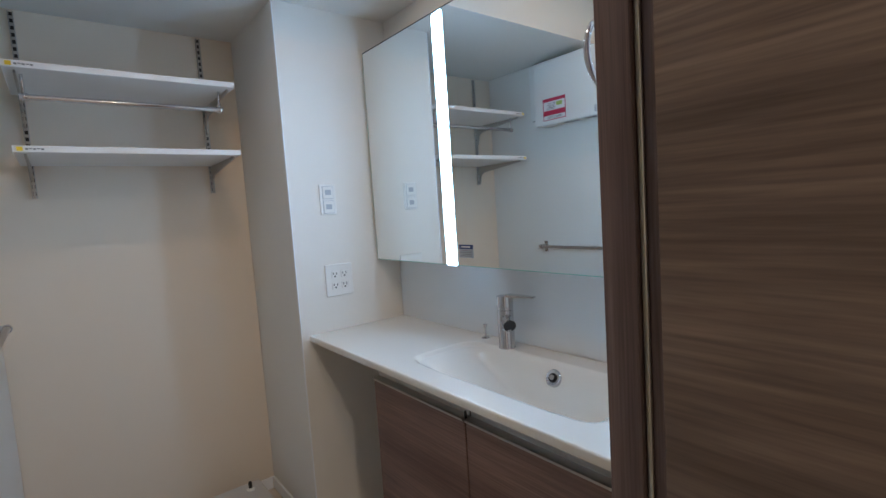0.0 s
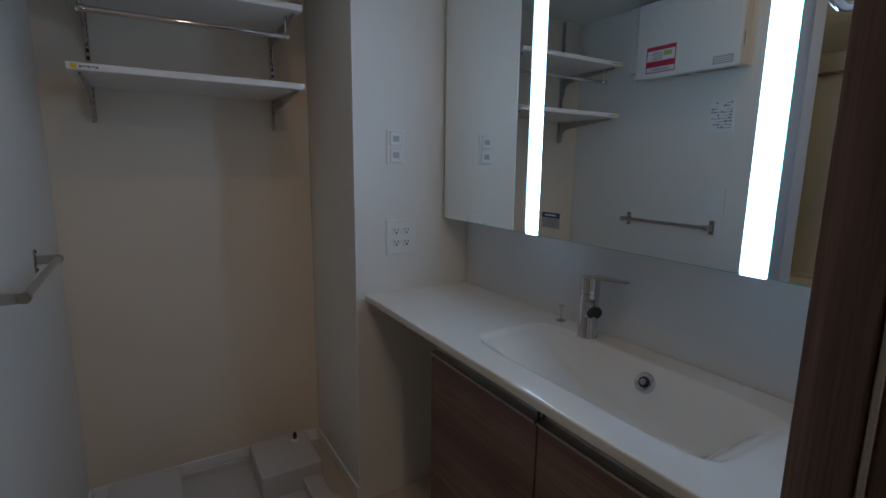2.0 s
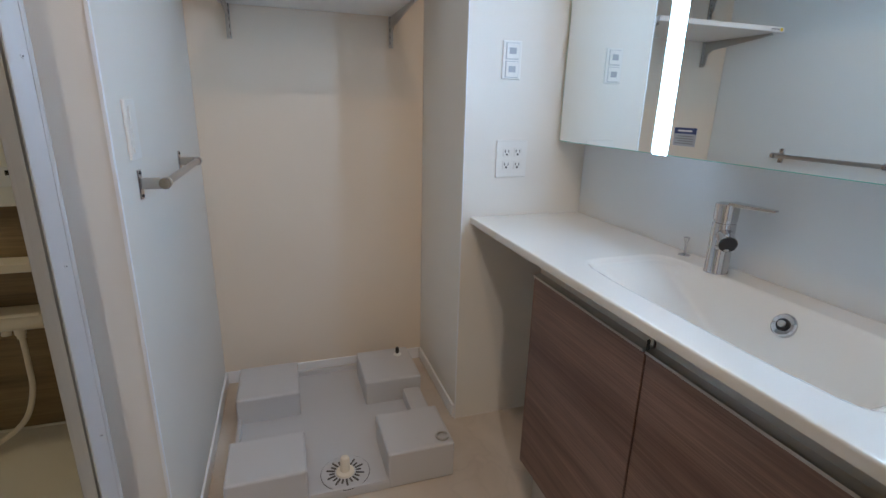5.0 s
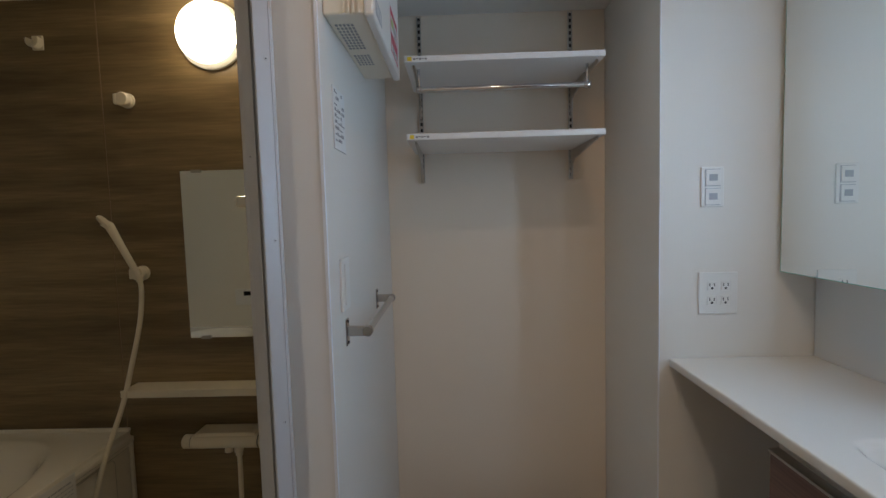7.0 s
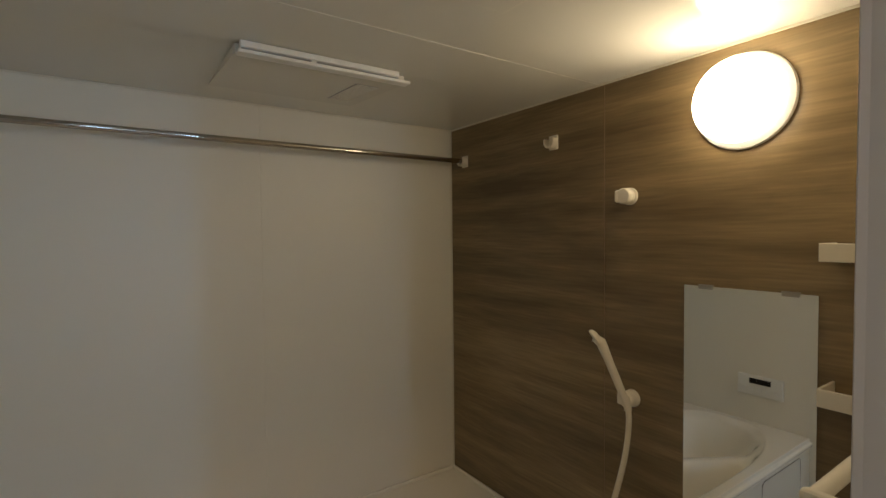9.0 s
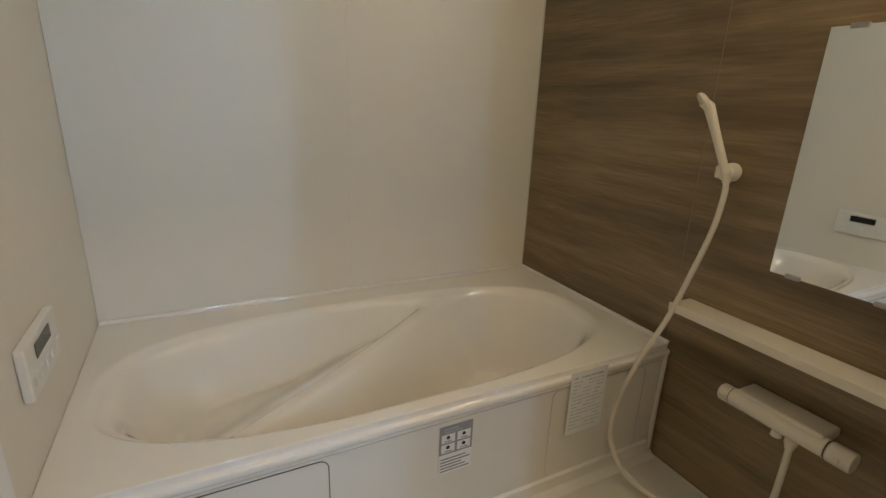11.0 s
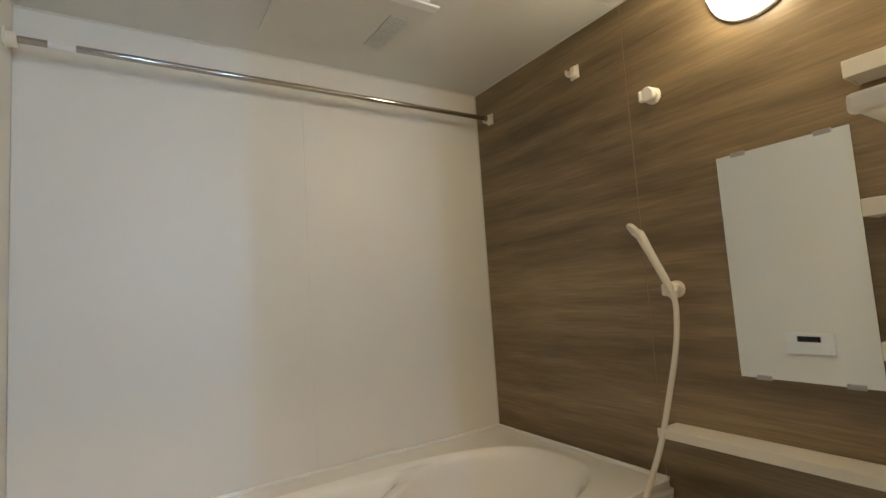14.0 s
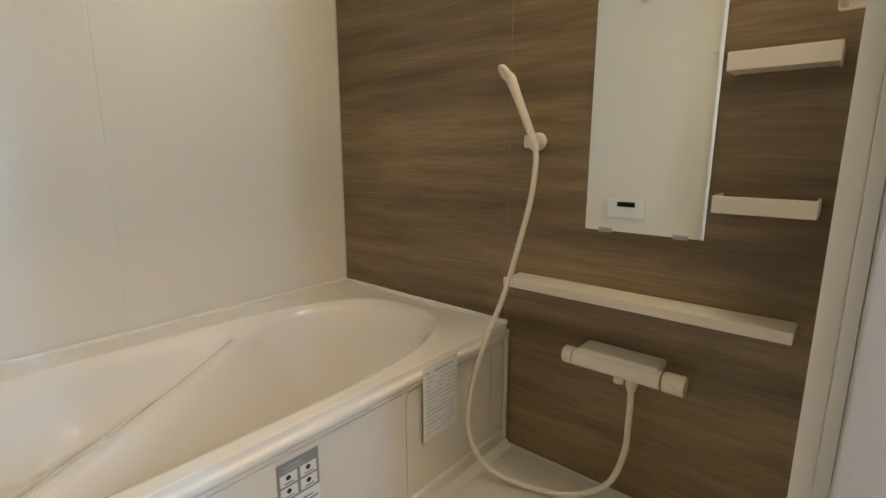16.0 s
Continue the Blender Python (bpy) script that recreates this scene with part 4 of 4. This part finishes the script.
part("shade_rim", lathe((0.254, YN - 0.0270, 1.839), (0, -1, 0), prof, 64), M_DOMER, t, "fainter glowing rim of the dome", 60)

t = thing("bath_mirror", (0.26, YN, 0.86), "frameless rectangular mirror held by metal clips on the brown wall", "mirror")
part("glass", box(0.122, 0.401, YN - 0.006, YN - 0.0006, 0.862, 1.414), M_MIRROR, t)
for x in (0.175, 0.352):
    for z, s in ((1.414, 1), (0.862, -1)):
        bm = box(x - 0.016, x + 0.016, YN - 0.010, YN - 0.0062, z - 0.007 if s > 0 else z - 0.003, z + 0.003 if s > 0 else z + 0.007, 0.001)
        box(x - 0.016, x + 0.016, YN - 0.010, YN - 0.0005, z + 0.0005 if s > 0 else z - 0.0035, z + 0.0035 if s > 0 else z - 0.0005, bm=bm)
        part("clip", bm, M_STEEL, t)


def tray_shelf(name, x0, x1, z0, z1, depth, label):
    t = thing(name, ((x0 + x1) / 2, YN, z0), label, "shelf", "small bathroom shelves" if name == "corner_shelf" else "")
    bm = box(x0, x1, YN - depth, YN - depth + 0.005, z0, z1, 0.0015)
    box(x0, x0 + 0.005, YN - depth + 0.005, YN - 0.001, z0, z1, 0.0015, bm=bm)
    box(x1 - 0.005, x1, YN - depth + 0.005, YN - 0.001, z0, z1, 0.0015, bm=bm)
    part("rim", bm, M_CREAMPL, t)
    part("base", box(x0 + 0.004, x1 - 0.004, YN - depth + 0.004, YN - 0.001, z0 + 0.002, z0 + 0.010, 0.001), M_CREAMPL, t)
    return t


for z in (1.488, 1.210, 0.934):
    tray_shelf("corner_shelf", 0.424, 0.598, z, z + 0.035, 0.085, "small cream plastic tray shelf on the brown wall")
t = thing("counter_shelf", (0.25, YN, 0.68), "long cream plastic shelf along the brown wall above the shower mixer", "shelf")
bm = box(-0.072, 0.590, YN - 0.085, YN - 0.001, 0.698, 0.713, 0.004)
part("board", bm, M_CREAMPL, t)
part("front_lip", box(-0.072, 0.590, YN - 0.090, YN - 0.084, 0.690, 0.715, 0.002), M_CREAMPL, t)


def hook(x, z, r, label, name="pole_holder", y=YN, s=-1):
    t = thing(name, (x, y, z), label, "holder")
    part("base", box(x - 0.018, x + 0.018, min(y, y + s * 0.008), max(y, y + s * 0.008) - 0.0005 * (s < 0), z - 0.024, z + 0.022, 0.003), M_CREAMPL, t)
    P = [(x + r * math.cos(a), z + r * math.sin(a)) for a in np.linspace(radians(150), radians(390), 20)]
    Q = [(x + (r - 0.005) * math.cos(a), z + (r - 0.005) * math.sin(a)) for a in np.linspace(radians(390), radians(150), 20)]
    part("cup", extrude_profile(P + Q, "y", min(y + s * 0.008, y + s * 0.030), max(y + s * 0.008, y + s * 0.030)), M_CREAMPL, t, smooth=40)
    return t


PX, PZ = -0.785, 1.835
for y, s in ((BY1, -1), (BY0, 1)):
    hook(PX, PZ, 0.021, "cream plastic holder carrying the drying pole", y=y, s=s)
    hook(-0.312, 1.837, 0.021, "empty cream plastic pole holder", y=y, s=s)
t = thing("drying_pole", (PX, 1.75, PZ), "stainless steel drying pole above the bathtub", "drying pole")
part("pole", tube([(PX, BY0 + 0.011, PZ), (PX, BY1 - 0.011, PZ)], 0.0095, 24), M_POLE, t, smooth=40)
part("collar", tube([(PX, BY0 + 0.09, PZ), (PX, BY0 + 0.15, PZ)], 0.0108, 24), M_PLASTIC, t, "white collar", 40)

def shower_holder(x, z, label):
    t = thing("shower_holder", (x, YN, z), label, "shower holder", "shower holders on the brown wall")
    part("base", lathe((x, YN - 0.0005, z), (0, -1, 0), [(0.024, 0), (0.024, 0.006), (0.020, 0.009), (0.018, 0.018)], 28), M_CREAMPL, t, smooth=40)
    part("clamp", lathe((x, YN - 0.0187, z), (0, -1, 0), [(0.020, 0), (0.022, 0.003), (0.022, 0.014), (0.019, 0.018), (0, 0.0185)], 28), M_CREAMPL, t, smooth=40)
    part("cradle", box(x - 0.026, x - 0.012, YN - 0.038, YN - 0.019, z - 0.017, z + 0.017, 0.005), M_CREAMPL, t)
    return t


shower_holder(-0.035, 1.645, "cream plastic upper shower holder, empty")
shower_holder(-0.026, 1.084, "cream plastic lower shower holder carrying the hand shower")

# hand shower
t = thing("hand_shower", (-0.05, 2.45, 1.08), "cream plastic hand shower resting in the lower holder", "hand shower")
HB, HT = Vector((-0.016, 2.486, 1.082)), Vector((-0.071, 2.450, 1.243))
dirn = (HT - HB).normalized()
path = [HB + dirn * k for k in np.linspace(0, (HT - HB).length, 9)]
tip = [HT + Vector((-0.010, -0.014, 0.012))]
part("grip", tube(path + tip[:1], [0.0095, 0.0100, 0.0105, 0.0108, 0.0110, 0.0112, 0.0118, 0.013, 0.014, 0.012], 20), M_CREAMPL, t, smooth=50)
hn = Vector((-0.52, -0.62, -0.58)).normalized()
part("head", lathe(HT + Vector((-0.010, -0.008, 0.014)) - hn * 0.008, hn, [(0.010, 0), (0.020, 0.003), (0.0250, 0.008), (0.0250, 0.014), (0.022, 0.0165), (0, 0.017)], 28), M_CREAMPL, t, smooth=40)
# hose
hose = bezier([HB, HB + Vector((0.004, 0.006, -0.05)), (-0.018, 2.482, 0.93), (-0.039, 2.460, 0.80), (-0.063, 2.435, 0.67), (-0.093, 2.388, 0.53), (-0.108, 2.345, 0.40), (-0.101, 2.325, 0.29),
               (-0.064, 2.335, 0.206), (-0.004, 2.355, 0.168), (0.085, 2.385, 0.158), (0.176, 2.410, 0.170), (0.256, 2.440, 0.222), (0.287, 2.458, 0.310), (0.291, 2.462, 0.400), (0.291, 2.463, 0.496)], 10)
t = thing("shower_hose", (-0.05, 2.4, 0.5), "long cream shower hose looping down to the bathroom floor", "shower hose")
part("hose", tube(hose, 0.0078, 14), M_CREAMPL, t, smooth=60)
part("nut", tube([HB + Vector((0.001, 0.002, -0.001)), HB + Vector((0.003, 0.004, -0.022))], 0.0100, 18), M_CREAMPL, t, smooth=40)

# thermostatic mixer
t = thing("shower_mixer", (0.24, YN, 0.5), "cream thermostatic shower mixer with round end knobs on the brown wall", "shower mixer")
ty, tz = 2.462, 0.534
part("body", tube([(0.142, ty, tz), (0.358, ty, tz)], [0.0225, 0.0225], 28), M_CREAMPL, t, smooth=40)
part("cover", box(0.150, 0.350, 2.452, YN - 0.001, tz + 0.004, tz + 0.029, 0.006), M_CREAMPL, t, "flat cover plate")
for x0, x1, r in ((0.112, 0.139, 0.0225), (0.361, 0.410, 0.0240)):
    k = part("knob", lathe((x0, ty, tz), (1, 0, 0), [(r - 0.004, 0), (r, 0.004), (r, x1 - x0 - 0.003), (r - 0.002, x1 - x0)], 28), M_CREAMPL, t, "round knob", 40)
    part("marker", box((x0 + x1) / 2 - 0.006, (x0 + x1) / 2 + 0.006, ty - r - 0.003, ty - r + 0.004, tz - 0.006, tz + 0.006, 0.001), M_CREAMPL, k)
for x in (0.1393, 0.3583):
    part("joint_ring", lathe((x, ty, tz), (1, 0, 0), [(0.0205, 0), (0.0205, 0.0025)], 28), M_GROOVE, t, "dark joint ring", 40)
part("outlet_pipe", lathe((0.291, ty, tz - 0.018), (0, 0, -1), [(0.014, 0), (0.014, 0.018), (0.011, 0.020), (0.011, 0.030)], 24), M_CREAMPL, t, smooth=40)
part("nozzle", lathe((0.262, ty - 0.008, tz - 0.018), (0, -0.2, -1), [(0.012, 0), (0.012, 0.014), (0.009, 0.016)], 20), M_CREAMPL, t, smooth=40)

# towel rail on the door wall
t = thing("bath_towel_rail", (BX1, 2.2, 1.33), "cream plastic towel rail on the wall beside the bathroom doorway", "towel rail")
for y in (1.895, 2.380):
    part("bracket", box(0.586, BX1 - 0.001, y - 0.008, y + 0.008, 1.276, 1.298, 0.005), M_CREAMPL, t)
part("bar", tube([(0.595, 1.900, 1.287), (0.595, 2.374, 1.287)], 0.0085, 20), M_CREAMPL, t, smooth=40)

# ---- south wall: remote control, drying unit on the ceiling ----
t = thing("bath_control_panel", (-0.325, BY0, 0.74), "white bathroom water-heater control panel with a black display", "control panel")
part("case", box(-0.432, -0.222, BY0 + 0.0005, BY0 + 0.018, 0.690, 0.795, 0.004), M_PLASTIC, t)
part("display", box(-0.375, -0.275, BY0 + 0.0182, BY0 + 0.0195, 0.752, 0.780), M_LCD, t, "black display")
for k in range(5):
    part("button", box(-0.415 + k * 0.038, -0.392 + k * 0.038, BY0 + 0.0182, BY0 + 0.021, 0.712, 0.732, 0.001), M_SHELF, t)

t = thing("ceiling_dryer", (-0.53, 1.79, BZ1), "white bathroom ventilation and drying unit on the ceiling", "ventilation unit")
vx0, vx1, vy0, vy1 = -0.735, -0.345, 1.580, 2.012


def under(x):
    """Height of the unit's sloping underside: flush with the ceiling at the wall side, lower at the outlet."""
    return BZ1 - 0.003 - 0.021 * (x - vx0) / (vx1 - vx0)


xe = vx1 - 0.034
part("cover", extrude_profile([(vx0, BZ1 - 0.0005), (vx0, under(vx0)), (xe - 0.003, under(xe - 0.003)), (xe, under(xe) + 0.003), (xe, BZ1 - 0.0005)], "y", vy0, vy1), M_BCEIL, t, "glossy cream sloping cover")
part("front_blade", box(vx1 - 0.031, vx1, vy0, vy1, BZ1 - 0.030, BZ1 - 0.0225, 0.002), M_PLASTIC, t, "white outlet blade")
part("upper_blade", box(vx1 - 0.024, vx1 - 0.006, vy0 + 0.006, vy1 - 0.03, BZ1 - 0.015, BZ1 - 0.0006, 0.002), M_PLASTIC, t)
part("outlet_slot", box(vx1 - 0.0335, vx1 - 0.012, vy0 + 0.01, vy1 - 0.03, BZ1 - 0.0222, BZ1 - 0.0155), M_GREYL, t)
part("divider", box(vx1 - 0.0115, vx1 - 0.006, 1.745, 1.757, BZ1 - 0.0222, BZ1 - 0.0155), M_PLASTIC, t)


def on_cover(x0, x1, y0, y1, drop, thick, bm=None):
    """A thin plate that follows the sloping cover."""
    b = box(x0, x1, y0, y1, 0, thick)
    for v in b.verts:
        v.co.z += under(v.co.x) - drop - thick
    return merge(bm, b)


gr = part("grille_recess", on_cover(-0.665, -0.455, 1.905, 1.972, 0.0002, 0.0008), M_GREYL, t)
for k in range(17):
    x = -0.662 + k * 0.0125
    part("slat", on_cover(x, x + 0.0075, 1.907, 1.970, 0.0012, 0.002), M_BCEIL, gr)
t = thing("ceiling_hatch", (0.25, 1.9, BZ1), "square cream inspection hatch in the bathroom ceiling", "ceiling hatch")
part("gap", box(0.055, 0.505, 1.445, 1.985, BZ1 - 0.0008, BZ1 - 0.0002), M_SEALW, t)
part("lid", box(0.060, 0.500, 1.450, 1.980, BZ1 - 0.0035, BZ1 - 0.001, 0.001), M_BCEIL, t)

# bathroom door, open against the south wall
t = thing("bathroom_door", (0.6, 1.09, BZ0), "open white framed bathroom door with a frosted panel and a small latch", "door")
part("panel", box(0.120, 0.600, 1.022, 1.030, BZ0 + 0.05, 1.90), M_FROST, t, "frosted panel")
bm = box(0.080, 0.119, 1.014, 1.040, BZ0 + 0.012, 1.935, 0.003)
box(0.601, 0.640, 1.014, 1.040, BZ0 + 0.012, 1.935, 0.003, bm=bm)
box(0.120, 0.600, 1.014, 1.040, BZ0 + 0.012, BZ0 + 0.049, 0.003, bm=bm)
box(0.120, 0.600, 1.014, 1.040, 1.901, 1.935, 0.003, bm=bm)
part("frame", bm, M_TRIM, t)
lt = part("latch_plate", box(0.073, 0.0795, 1.018, 1.034, 1.455, 1.600, 0.002), M_PLASTIC, t)
part("latch_knob", box(0.049, 0.0725, 1.020, 1.032, 1.520, 1.530, 0.002), M_PLASTIC, lt)

# screws in the door frame
for z in (1.515, 1.215, 0.900, 0.580):
    t = thing("frame_screw", (0.7070, D1 + 0.0035, z), "small countersunk cross-head screw in the white door frame", "screw", "screws in the bathroom door frame")
    n = Vector((0.826, -0.563, 0)).normalized()
    part("head", lathe(Vector((0.7070, D1 + 0.0035, z)) - n * 0.0005, n, [(0.0036, 0), (0.0032, 0.0012), (0.0014, 0.0014)], 16), M_ALU, t, smooth=40)
    part("recess", lathe(Vector((0.7070, D1 + 0.0035, z)) + n * 0.0010, n, [(0.0011, 0), (0.0009, 0.0006)], 8), M_DARK, t)
t = thing("frame_screw", (0.6755, D1 - 0.0035, 1.355), "small countersunk cross-head screw in the white door frame", "screw", "screws in the bathroom door frame")
n = Vector((-0.316, -0.949, 0)).normalized()
part("head", lathe(Vector((0.6755, D1 - 0.0035, 1.355)) - n * 0.0008, n, [(0.0036, 0), (0.0032, 0.0012), (0.0014, 0.0014)], 16), M_ALU, t, smooth=40)
part("recess", lathe(Vector((0.6755, D1 - 0.0035, 1.355)) + n * 0.0005, n, [(0.0011, 0), (0.0009, 0.0008)], 8), M_DARK, t)
